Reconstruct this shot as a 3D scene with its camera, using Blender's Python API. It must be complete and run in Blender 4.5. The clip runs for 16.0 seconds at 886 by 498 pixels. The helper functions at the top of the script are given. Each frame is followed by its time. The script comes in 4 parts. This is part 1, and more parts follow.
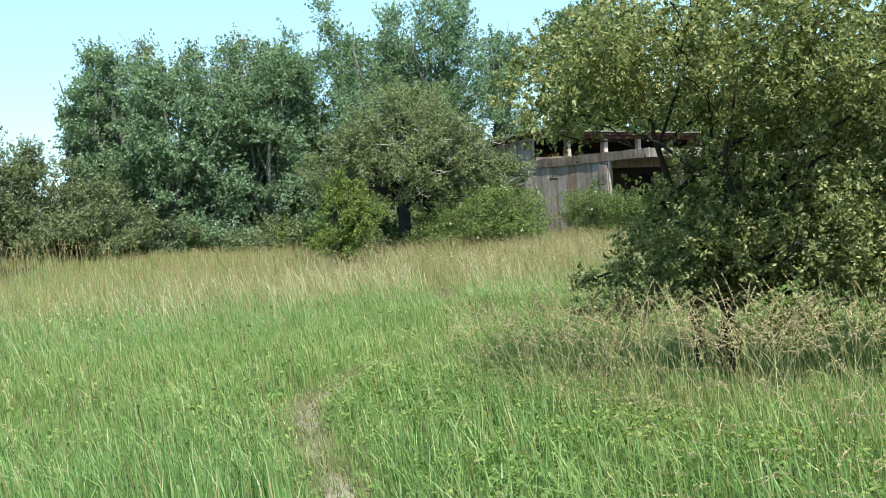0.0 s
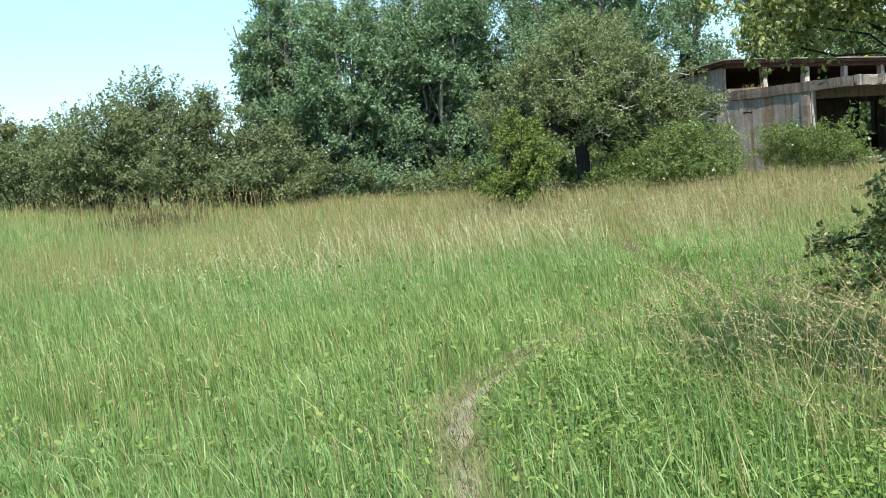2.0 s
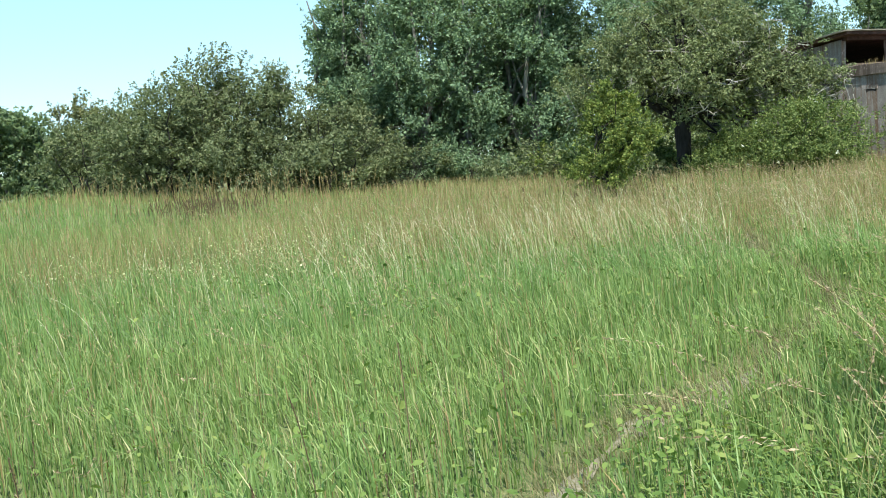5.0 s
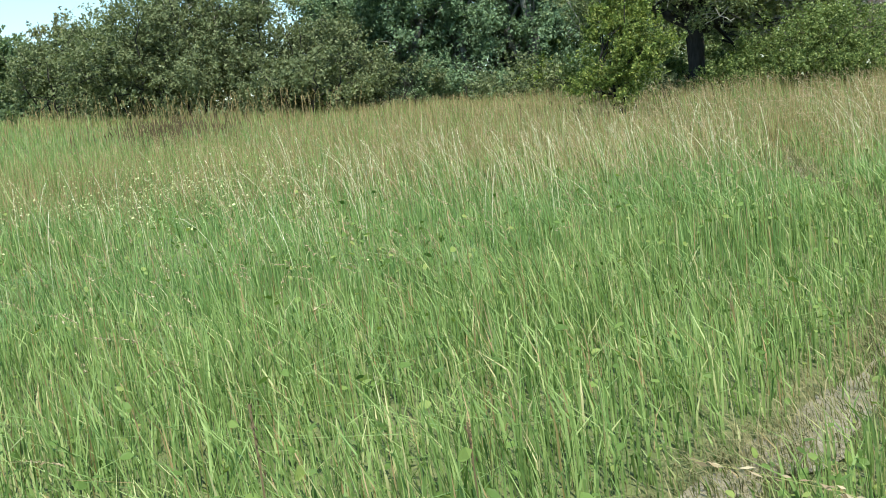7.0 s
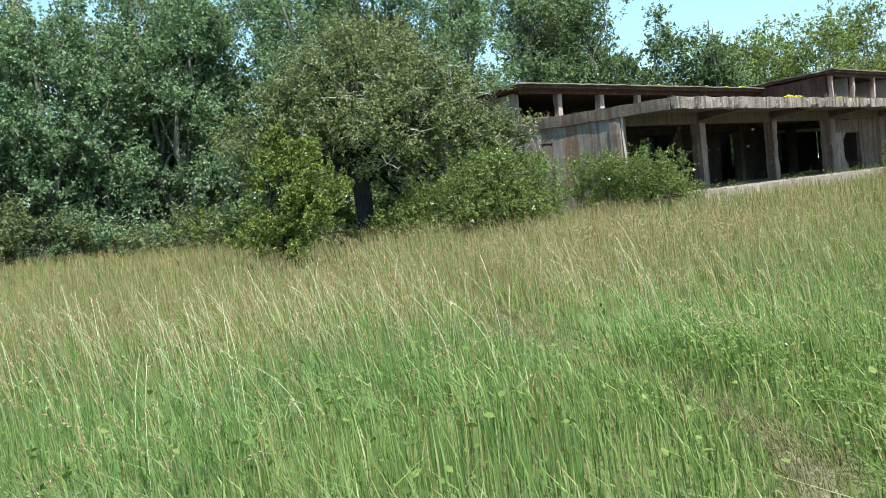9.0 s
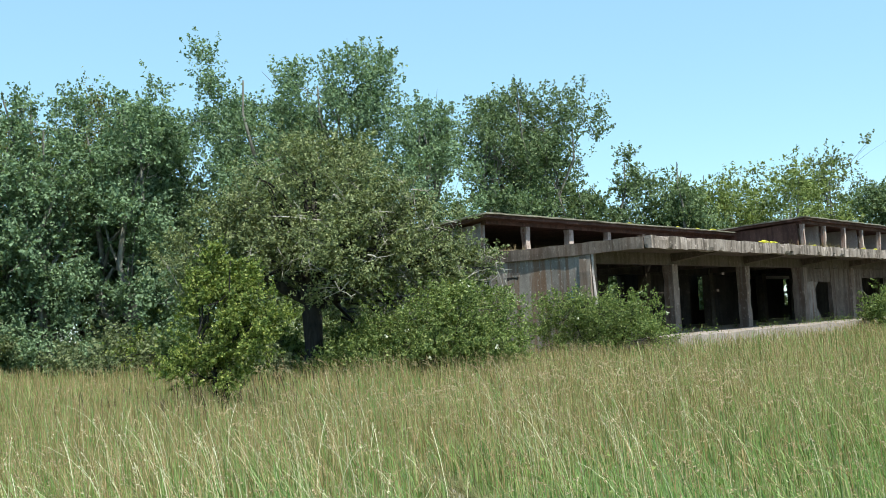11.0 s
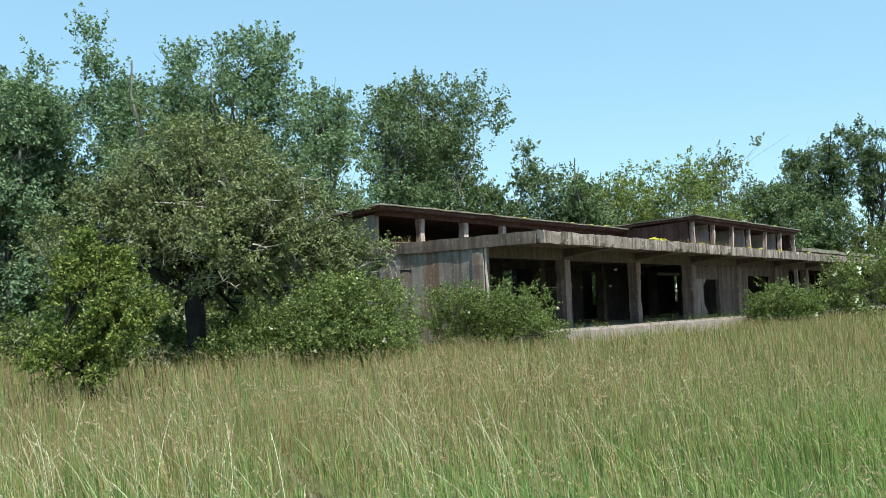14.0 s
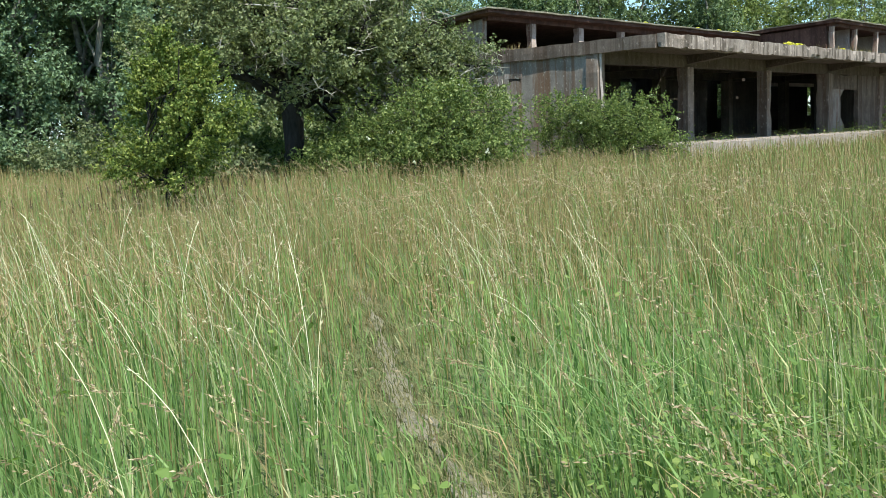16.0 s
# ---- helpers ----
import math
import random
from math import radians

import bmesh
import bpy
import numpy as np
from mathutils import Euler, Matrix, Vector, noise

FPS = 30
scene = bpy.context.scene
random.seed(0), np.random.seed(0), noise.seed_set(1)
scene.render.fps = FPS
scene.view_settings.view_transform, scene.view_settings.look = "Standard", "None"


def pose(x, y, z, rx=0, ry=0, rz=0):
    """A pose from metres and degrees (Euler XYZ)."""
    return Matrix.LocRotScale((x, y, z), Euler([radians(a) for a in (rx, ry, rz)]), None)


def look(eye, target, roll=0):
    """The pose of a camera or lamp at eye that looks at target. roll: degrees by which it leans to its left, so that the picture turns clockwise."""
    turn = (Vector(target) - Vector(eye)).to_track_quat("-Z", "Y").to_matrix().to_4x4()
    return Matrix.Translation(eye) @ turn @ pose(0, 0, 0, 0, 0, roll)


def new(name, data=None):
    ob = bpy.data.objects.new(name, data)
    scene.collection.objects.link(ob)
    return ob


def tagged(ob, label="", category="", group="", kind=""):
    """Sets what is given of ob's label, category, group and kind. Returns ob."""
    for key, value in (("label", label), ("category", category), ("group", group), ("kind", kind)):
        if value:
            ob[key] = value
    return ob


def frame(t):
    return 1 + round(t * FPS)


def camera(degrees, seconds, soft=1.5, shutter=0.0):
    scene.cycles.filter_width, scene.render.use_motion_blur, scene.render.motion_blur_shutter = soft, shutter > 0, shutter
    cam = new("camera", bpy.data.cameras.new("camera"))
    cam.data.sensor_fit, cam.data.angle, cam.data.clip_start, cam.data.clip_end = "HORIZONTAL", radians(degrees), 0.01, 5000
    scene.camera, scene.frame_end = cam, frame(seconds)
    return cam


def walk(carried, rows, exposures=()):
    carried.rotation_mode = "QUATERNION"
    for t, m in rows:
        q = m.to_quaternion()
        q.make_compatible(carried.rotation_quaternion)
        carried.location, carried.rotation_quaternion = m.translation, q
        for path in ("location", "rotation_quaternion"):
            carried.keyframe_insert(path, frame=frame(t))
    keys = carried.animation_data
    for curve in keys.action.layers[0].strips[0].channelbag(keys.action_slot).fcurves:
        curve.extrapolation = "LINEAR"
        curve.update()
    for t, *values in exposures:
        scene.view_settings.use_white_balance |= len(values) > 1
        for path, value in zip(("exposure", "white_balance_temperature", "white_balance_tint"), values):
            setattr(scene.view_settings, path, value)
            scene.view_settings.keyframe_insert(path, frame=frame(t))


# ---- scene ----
cam = camera(47.6, 16.0, soft=0.5)
PATH = [
    (0, (-37.259, -29.767, 0.974), (-35.926, -28.279, 0.903), -3.5),
    (0.5, (-36.82, -29.258, 0.964), (-35.427, -27.825, 0.881), -5.0),
    (1, (-36.4, -28.892, 1.025), (-35.107, -27.368, 0.941), -3.7),
    (1.5, (-36.139, -28.438, 1.012), (-34.923, -26.854, 0.897), -2.8),
    (2, (-35.762, -27.959, 1.025), (-34.721, -26.26, 0.86), -4.5),
    (2.5, (-35.376, -27.462, 0.974), (-34.442, -25.704, 0.784), -5.1),
    (3, (-35.133, -26.979, 1.043), (-34.172, -25.237, 0.836), -4.4),
    (3.5, (-34.708, -26.497, 1.009), (-33.764, -24.748, 0.789), -3.0),
    (4, (-34.458, -25.963, 0.973), (-33.527, -24.203, 0.784), -4.0),
    (4.2, (-34.343, -25.776, 0.935), (-33.446, -23.996, 0.767), -4.1),
    (6.3, (-32.741, -23.559, 0.673), (-31.855, -21.784, 0.416), -4.3),
    (6.5, (-32.616, -23.33, 0.663), (-31.727, -21.563, 0.369), -5.2),
    (7, (-32.306, -22.719, 0.657), (-31.437, -20.949, 0.326), -5.0),
    (7.5, (-32.063, -22.217, 0.55), (-30.997, -20.544, 0.289), -5.1),
    (8, (-31.594, -21.459, 0.587), (-30.273, -19.969, 0.396), -5.2),
    (8.5, (-31.281, -20.951, 0.602), (-29.895, -19.518, 0.448), -4.4),
    (9, (-30.931, -20.389, 0.628), (-29.493, -19.002, 0.53), -5.8),
    (9.5, (-30.511, -19.72, 0.663), (-29.083, -18.32, 0.678), -5.6),
    (9.7, (-30.341, -19.453, 0.676), (-28.878, -18.093, 0.774), -5.1),
    (11.8, (-28.706, -18.783, 0.814), (-27.176, -17.508, 1.004), -1.6),
    (12, (-28.662, -18.733, 0.82), (-27.087, -17.514, 1.003), -1.6),
    (12.5, (-28.636, -18.697, 0.807), (-27.004, -17.553, 0.977), -1.4),
    (13, (-28.624, -18.75, 0.819), (-26.989, -17.611, 0.994), -1.7),
    (13.5, (-28.638, -18.844, 0.811), (-27.003, -17.705, 0.989), -1.9),
    (14, (-28.593, -18.867, 0.796), (-26.972, -17.703, 0.921), -2.2),
    (14.5, (-28.469, -18.819, 0.735), (-26.895, -17.587, 0.702), -3.3),
    (15, (-28.127, -18.59, 0.703), (-26.599, -17.308, 0.555), -4.4),
    (15.5, (-27.636, -18.358, 0.595), (-26.163, -17.019, 0.399), -4.1),
    (16, (-27.18, -18.132, 0.58), (-25.72, -16.783, 0.353), -2.2),
]
walk(cam, [(t, look(eye, target, roll)) for t, eye, target, roll in PATH], exposures=[(0.0, 1.08, 6500, -2), (4.0, 0.98, 6500, -2), (7.5, 0.86, 6500, -2), (9.0, 0.92, 6500, -2), (12.0, 0.68, 6500, -2), (15.0, 0.64, 6500, -2), (16.0, 0.8, 6500, -2)])


# ---- light ----
SUN_FROM = Vector((-0.32, -1.0, 1.72)).normalized()
world = bpy.data.worlds.new("world")
scene.world = world
world.use_nodes = True
wn = world.node_tree
sky = wn.nodes.new("ShaderNodeTexSky")
sky.sky_type, sky.sun_disc = "NISHITA", False
sky.sun_elevation = math.asin(SUN_FROM.z)
sky.sun_rotation = math.atan2(SUN_FROM.x, SUN_FROM.y)
sky.air_density, sky.dust_density, sky.ozone_density = 0.85, 0.0, 1.2
haze = wn.nodes.new("ShaderNodeMix")
haze.data_type = "RGBA"
haze.inputs[0].default_value = 0.58
haze.inputs[7].default_value = (1.8, 3.05, 4.2, 1)
wn.links.new(sky.outputs[0], haze.inputs[6])
wn.links.new(haze.outputs[2], wn.nodes["Background"].inputs[0])
wn.nodes["Background"].inputs[1].default_value = 0.15
lamp = bpy.data.lights.new("sun", "SUN")
lamp.energy, lamp.angle, lamp.color = 5.0, radians(0.53), (1.0, 0.95, 0.87)
sun = new("sun", lamp)
sun.matrix_world = look(SUN_FROM * 80, (0, 0, 0))

RNG = np.random.default_rng(7)


# ---- materials ----
def shader(name):
    m = bpy.data.materials.new(name)
    m.use_nodes = True
    nt = m.node_tree
    return m, nt, nt.nodes["Principled BSDF"], nt.nodes["Material Output"]


def ramp(nt, fac, stops):
    r = nt.nodes.new("ShaderNodeValToRGB")
    el = r.color_ramp.elements
    while len(el) < len(stops):
        el.new(0.5)
    for e, (p, c) in zip(el, stops):
        e.position, e.color = p, (*c, 1)
    nt.links.new(fac, r.inputs[0])
    return r.outputs[0]


def noisy(nt, scale, detail=4.0, stretch=(1, 1, 1), rough=0.55):
    co = nt.nodes.new("ShaderNodeTexCoord")
    mp = nt.nodes.new("ShaderNodeMapping")
    mp.inputs["Scale"].default_value = stretch
    n = nt.nodes.new("ShaderNodeTexNoise")
    n.inputs["Scale"].default_value, n.inputs["Detail"].default_value, n.inputs["Roughness"].default_value = scale, detail, rough
    nt.links.new(co.outputs["Object"], mp.inputs[0])
    nt.links.new(mp.outputs[0], n.inputs["Vector"])
    return n.outputs[0]


def mixed(nt, fac, a, b, mode="MIX"):
    x = nt.nodes.new("ShaderNodeMix")
    x.data_type, x.blend_type = "RGBA", mode
    for socket, value in ((x.inputs[0], fac), (x.inputs[6], a), (x.inputs[7], b)):
        if hasattr(value, "links"):
            nt.links.new(value, socket)
        elif isinstance(value, tuple):
            socket.default_value = (*value, 1)
        else:
            socket.default_value = value
    return x.outputs[2]


def leaf_material(name, stops, through_light=0.3, rough=0.5, patch=0.35):
    """Foliage: every leaf or blade has its own shade, with wide patches over the whole."""
    m, nt, bsdf, out = shader(name)
    geo = nt.nodes.new("ShaderNodeNewGeometry")
    col = ramp(nt, geo.outputs["Random Per Island"], stops)
    wide = ramp(nt, noisy(nt, patch, 3), [(0.3, (0.80, 0.82, 0.78)), (0.7, (1.0, 1.0, 1.0))])
    col = mixed(nt, 1.0, col, wide, "MULTIPLY")
    nt.links.new(col, bsdf.inputs["Base Color"])
    bsdf.inputs["Roughness"].default_value = rough
    bsdf.inputs["Specular IOR Level"].default_value = 0.25
    tr = nt.nodes.new("ShaderNodeBsdfTranslucent")
    warm = mixed(nt, 1.0, col, (1.0, 1.0, 0.55), "MULTIPLY")
    nt.links.new(warm, tr.inputs[0])
    mx = nt.nodes.new("ShaderNodeMixShader")
    mx.inputs[0].default_value = through_light
    nt.links.new(bsdf.outputs[0], mx.inputs[1])
    nt.links.new(tr.outputs[0], mx.inputs[2])
    nt.links.new(mx.outputs[0], out.inputs[0])
    return m


def concrete(name, light, dark, stain, streak=0.55, bump=0.5):
    """Weathered board-marked concrete with rain streaks and rusty, mossy stains."""
    m, nt, bsdf, out = shader(name)
    c = ramp(nt, noisy(nt, 1.3, 6), [(0.3, dark), (0.66, light)])
    for scale, stretch, lo, hi, amount, tone in ((5.0, (1, 1, 0.05), 0.46, 0.60, streak, stain), (1.1, (1, 1, 0.35), 0.50, 0.66, 0.65 * streak, tuple(0.62 * v for v in dark)), (13.0, (1, 1, 0.12), 0.58, 0.70, 0.35 * streak, tuple(0.4 * v for v in dark)), (11.0, (1, 1, 0.6), 0.60, 0.67, 0.5, tuple(min(0.8, v * 1.7) for v in light))):
        mask = ramp(nt, noisy(nt, scale, 5, stretch), [(lo, (0, 0, 0)), (hi, (1, 1, 1))])
        part_of = nt.nodes.new("ShaderNodeMath")
        part_of.operation = "MULTIPLY"
        part_of.inputs[1].default_value = amount
        nt.links.new(mask, part_of.inputs[0])
        c = mixed(nt, part_of.outputs[0], c, tone)
    specks = ramp(nt, noisy(nt, 26, 3, (1, 1, 1), 0.7), [(0.64, (0, 0, 0)), (0.68, (0.75, 0.75, 0.75))])
    where = ramp(nt, noisy(nt, 0.9, 3), [(0.42, (0, 0, 0)), (0.62, (1, 1, 1))])
    c = mixed(nt, mixed(nt, 1.0, specks, where, "MULTIPLY"), c, tuple(min(0.62, 1.75 * v) for v in light))
    grain = ramp(nt, noisy(nt, 38, 6, (1, 1, 0.7), 0.75), [(0.32, (0.62, 0.60, 0.57)), (0.62, (1.08, 1.07, 1.05))])
    c = mixed(nt, 1.0, c, grain, "MULTIPLY")
    nt.links.new(c, bsdf.inputs["Base Color"])
    bsdf.inputs["Roughness"].default_value = 0.93
    bsdf.inputs["Specular IOR Level"].default_value = 0.2
    b = nt.nodes.new("ShaderNodeBump")
    b.inputs["Strength"].default_value, b.inputs["Distance"].default_value = bump, 0.012
    nt.links.new(noisy(nt, 20, 8, (1, 1, 1), 0.7), b.inputs["Height"])
    nt.links.new(b.outputs[0], bsdf.inputs["Normal"])
    return m


def bark(name, dark, light):
    m, nt, bsdf, out = shader(name)
    c = ramp(nt, noisy(nt, 9, 6, (1, 1, 0.2)), [(0.35, dark), (0.65, light)])
    nt.links.new(c, bsdf.inputs["Base Color"])
    bsdf.inputs["Roughness"].default_value = 0.95
    b = nt.nodes.new("ShaderNodeBump")
    b.inputs["Strength"].default_value, b.inputs["Distance"].default_value = 0.8, 0.03
    nt.links.new(noisy(nt, 22, 5, (1, 1, 0.15)), b.inputs["Height"])
    nt.links.new(b.outputs[0], bsdf.inputs["Normal"])
    return m


M_WALL = concrete("concrete_wall", (0.357, 0.314, 0.308), (0.202, 0.174, 0.166), (0.179, 0.095, 0.055), 0.75)
M_FASCIA = concrete("concrete_fascia", (0.344, 0.289, 0.278), (0.178, 0.142, 0.130), (0.053, 0.040, 0.034), 0.8)
# Darker fascia concrete: the side's weak sun put into the colour, plus brown stains.
M_SIDE_SHADE = concrete("concrete_side_band", (0.217, 0.174, 0.159), (0.115, 0.090, 0.080), (0.076, 0.048, 0.037), 0.7)
M_COLUMN = concrete("concrete_column", (0.333, 0.271, 0.251), (0.215, 0.171, 0.154), (0.118, 0.071, 0.051), 0.6)
# Soffit and beam concrete, darkened: shade below the roof put into the colour.
M_SOFFIT_SHADE = concrete("concrete_soffit", (0.148, 0.119, 0.106), (0.093, 0.074, 0.064), (0.069, 0.053, 0.031), 0.5)
# Near-black copy of the concrete: the hall's inner shade put into the colour.
M_INSIDE_SHADE = concrete("concrete_inside", (0.071, 0.057, 0.053), (0.036, 0.028, 0.026), (0.020, 0.016, 0.016), 0.4)
M_FLOOR = concrete("concrete_floor", (0.376, 0.318, 0.312), (0.245, 0.206, 0.195), (0.131, 0.109, 0.085), 0.3)
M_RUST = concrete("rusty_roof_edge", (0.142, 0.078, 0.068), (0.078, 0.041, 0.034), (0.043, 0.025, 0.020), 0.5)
M_FELT = concrete("roof_felt", (0.26, 0.245, 0.21), (0.14, 0.13, 0.105), (0.12, 0.115, 0.06), 0.4)
M_POST = concrete("peeling_post", (0.593, 0.483, 0.465), (0.320, 0.252, 0.227), (0.178, 0.084, 0.062), 0.75)
M_PALE = concrete("pale_render", (0.522, 0.455, 0.469), (0.395, 0.336, 0.340), (0.261, 0.203, 0.181), 0.25)
M_BLUE = concrete("blue_paint", (0.10, 0.17, 0.30), (0.07, 0.11, 0.18), (0.14, 0.13, 0.13), 0.3, 0.2)

# Near-black bark: leaf shade over the stems is put into the colour.
M_BARK_SHADED = bark("bark_dark", (0.010, 0.008, 0.007), (0.032, 0.027, 0.023))
M_BARK_GREY = bark("bark_grey", (0.07, 0.065, 0.055), (0.21, 0.20, 0.18))
M_BARK_DEAD = bark("bark_dead_twig", (0.20, 0.18, 0.155), (0.42, 0.39, 0.35))

L_NEAR = leaf_material("leaf_fresh_green", [(0.00, (0.076, 0.100, 0.040)), (0.50, (0.223, 0.250, 0.100)), (1.00, (0.477, 0.442, 0.238))], 0.45, 0.45)
L_APPLE = leaf_material("leaf_olive", [(0.00, (0.060, 0.076, 0.034)), (0.60, (0.202, 0.236, 0.110)), (1.00, (0.342, 0.364, 0.204))], 0.36)
L_ASPEN = leaf_material("leaf_grey_green", [(0.00, (0.073, 0.110, 0.068)), (0.60, (0.199, 0.287, 0.170)), (1.00, (0.282, 0.371, 0.235))], 0.36, 0.6)
L_BIRCH = leaf_material("leaf_birch", [(0.00, (0.065, 0.075, 0.034)), (0.60, (0.190, 0.204, 0.092)), (1.00, (0.289, 0.282, 0.145))], 0.36, 0.6)
L_POPLAR = leaf_material("leaf_poplar", [(0.00, (0.053, 0.082, 0.041)), (0.60, (0.151, 0.210, 0.105)), (1.00, (0.254, 0.311, 0.174))], 0.36, 0.6)
L_SHRUB = leaf_material("leaf_yellow_green", [(0.00, (0.067, 0.104, 0.027)), (0.55, (0.178, 0.239, 0.061)), (1.00, (0.443, 0.464, 0.156))], 0.42)
L_BRAMBLE = leaf_material("leaf_bramble", [(0.00, (0.059, 0.092, 0.029)), (0.60, (0.160, 0.216, 0.067)), (1.00, (0.356, 0.398, 0.160))], 0.4)
L_WILLOW = leaf_material("leaf_willow", [(0.00, (0.064, 0.083, 0.041)), (0.60, (0.187, 0.218, 0.109)), (1.00, (0.271, 0.289, 0.169))], 0.36, 0.6)
L_FAR = leaf_material("leaf_far_wood", [(0.00, (0.048, 0.065, 0.025)), (0.60, (0.160, 0.200, 0.080)), (1.00, (0.269, 0.297, 0.140))], 0.36)
L_LIGHT = leaf_material("leaf_light_green", [(0.00, (0.075, 0.100, 0.030)), (0.60, (0.230, 0.285, 0.095)), (1.00, (0.347, 0.392, 0.157))], 0.36)
L_HERB = leaf_material("leaf_herb", [(0.00, (0.103, 0.168, 0.043)), (0.60, (0.181, 0.269, 0.073)), (1.00, (0.327, 0.370, 0.120))], 0.45)
G_GREEN = leaf_material("grass_green", [(0.00, (0.128, 0.195, 0.063)), (0.45, (0.239, 0.335, 0.117)), (0.86, (0.351, 0.442, 0.179)), (1.00, (0.601, 0.536, 0.317))], 0.45, 0.5, 0.6)
G_COOL = leaf_material("grass_bluish", [(0.00, (0.109, 0.185, 0.064)), (0.50, (0.197, 0.310, 0.107)), (0.90, (0.301, 0.410, 0.168)), (1.00, (0.499, 0.480, 0.306))], 0.42, 0.45, 0.6)
G_BLEACH = leaf_material("grass_bleached", [(0.0, (0.42, 0.37, 0.23)), (0.5, (0.60, 0.54, 0.38)), (1.0, (0.76, 0.71, 0.56))], 0.2, 0.6)
G_DRY = leaf_material("grass_dry", [(0.00, (0.155, 0.147, 0.055)), (0.35, (0.254, 0.202, 0.092)), (0.75, (0.362, 0.257, 0.140)), (1.00, (0.510, 0.369, 0.235))], 0.3, 0.6, 0.6)
G_STRAW = leaf_material("grass_straw", [(0.0, (0.221, 0.234, 0.081)), (0.5, (0.386, 0.342, 0.171)), (1.0, (0.570, 0.504, 0.306))], 0.25, 0.6)
G_HEAD = leaf_material("seed_head", [(0.0, (0.241, 0.172, 0.109)), (0.5, (0.396, 0.296, 0.195)), (1.0, (0.585, 0.468, 0.343))], 0.3, 0.6)
G_THATCH = leaf_material("grass_thatch", [(0.0, (0.112, 0.128, 0.056)), (0.5, (0.192, 0.176, 0.088)), (1.0, (0.336, 0.288, 0.168))], 0.25, 0.7, 0.6)
G_DARKHEAD = leaf_material("dock_head", [(0.0, (0.076, 0.053, 0.032)), (1.0, (0.170, 0.126, 0.074))], 0.2, 0.7)
P_WHITE = leaf_material("petal_white", [(0.0, (0.62, 0.62, 0.52)), (1.0, (0.85, 0.85, 0.78))], 0.3)
P_CREAM = leaf_material("flower_cream", [(0.0, (0.360, 0.380, 0.177)), (1.0, (0.620, 0.615, 0.354))], 0.3)
P_MOSS = leaf_material("moss_yellow", [(0.0, (0.30, 0.28, 0.02)), (1.0, (0.62, 0.55, 0.05))], 0.2)


def soil():
    m, nt, bsdf, out = shader("meadow_soil")
    c = ramp(nt, noisy(nt, 0.9, 6), [(0.3, (0.08, 0.12, 0.03)), (0.55, (0.14, 0.17, 0.055)), (0.75, (0.21, 0.20, 0.09))])
    c = mixed(nt, 0.4, c, ramp(nt, noisy(nt, 30, 5), [(0.3, (0.05, 0.055, 0.02)), (0.7, (0.18, 0.16, 0.08))]))
    nt.links.new(c, bsdf.inputs["Base Color"])
    bsdf.inputs["Roughness"].default_value = 1.0
    b = nt.nodes.new("ShaderNodeBump")
    b.inputs["Strength"].default_value, b.inputs["Distance"].default_value = 1.0, 0.05
    nt.links.new(noisy(nt, 25, 6), b.inputs["Height"])
    nt.links.new(b.outputs[0], bsdf.inputs["Normal"])
    return m


def dirt():
    m, nt, bsdf, out = shader("trodden_dirt")
    c = ramp(nt, noisy(nt, 4, 6), [(0.3, (0.122, 0.108, 0.065)), (0.5, (0.194, 0.166, 0.114)), (0.75, (0.288, 0.252, 0.198))])
    c = mixed(nt, 0.35, c, ramp(nt, noisy(nt, 60, 5), [(0.35, (0.122, 0.094, 0.061)), (0.65, (0.360, 0.317, 0.258))]))
    nt.links.new(c, bsdf.inputs["Base Color"])
    bsdf.inputs["Roughness"].default_value = 1.0
    b = nt.nodes.new("ShaderNodeBump")
    b.inputs["Strength"].default_value, b.inputs["Distance"].default_value = 0.8, 0.02
    nt.links.new(noisy(nt, 45, 6), b.inputs["Height"])
    nt.links.new(b.outputs[0], bsdf.inputs["Normal"])
    return m


M_SOIL, M_DIRT = soil(), dirt()


# ---- mesh helpers ----
def mesh_of(name, verts, faces, material, smooth=False):
    """A mesh from arrays: verts (n, 3) and a list of (m, 3) or (m, 4) index arrays."""
    me = bpy.data.meshes.new(name)
    verts = np.ascontiguousarray(verts, dtype=np.float32)
    me.vertices.add(len(verts))
    me.vertices.foreach_set("co", verts.ravel())
    sizes = np.concatenate([np.full(len(f), f.shape[1], dtype=np.int32) for f in faces])
    index = np.concatenate([f.ravel() for f in faces]).astype(np.int32)
    me.loops.add(len(index))
    me.loops.foreach_set("vertex_index", index)
    me.polygons.add(len(sizes))
    me.polygons.foreach_set("loop_start", np.concatenate([[0], np.cumsum(sizes)[:-1]]).astype(np.int32))
    me.polygons.foreach_set("loop_total", sizes)
    me.polygons.foreach_set("use_smooth", np.full(len(sizes), smooth))
    me.update(calc_edges=True)
    me.validate()
    me.materials.append(material)
    return me


def part(name, me, parent, label=""):
    ob = new(name, me)
    ob.parent = parent
    if label:
        tagged(ob, label)
    return ob


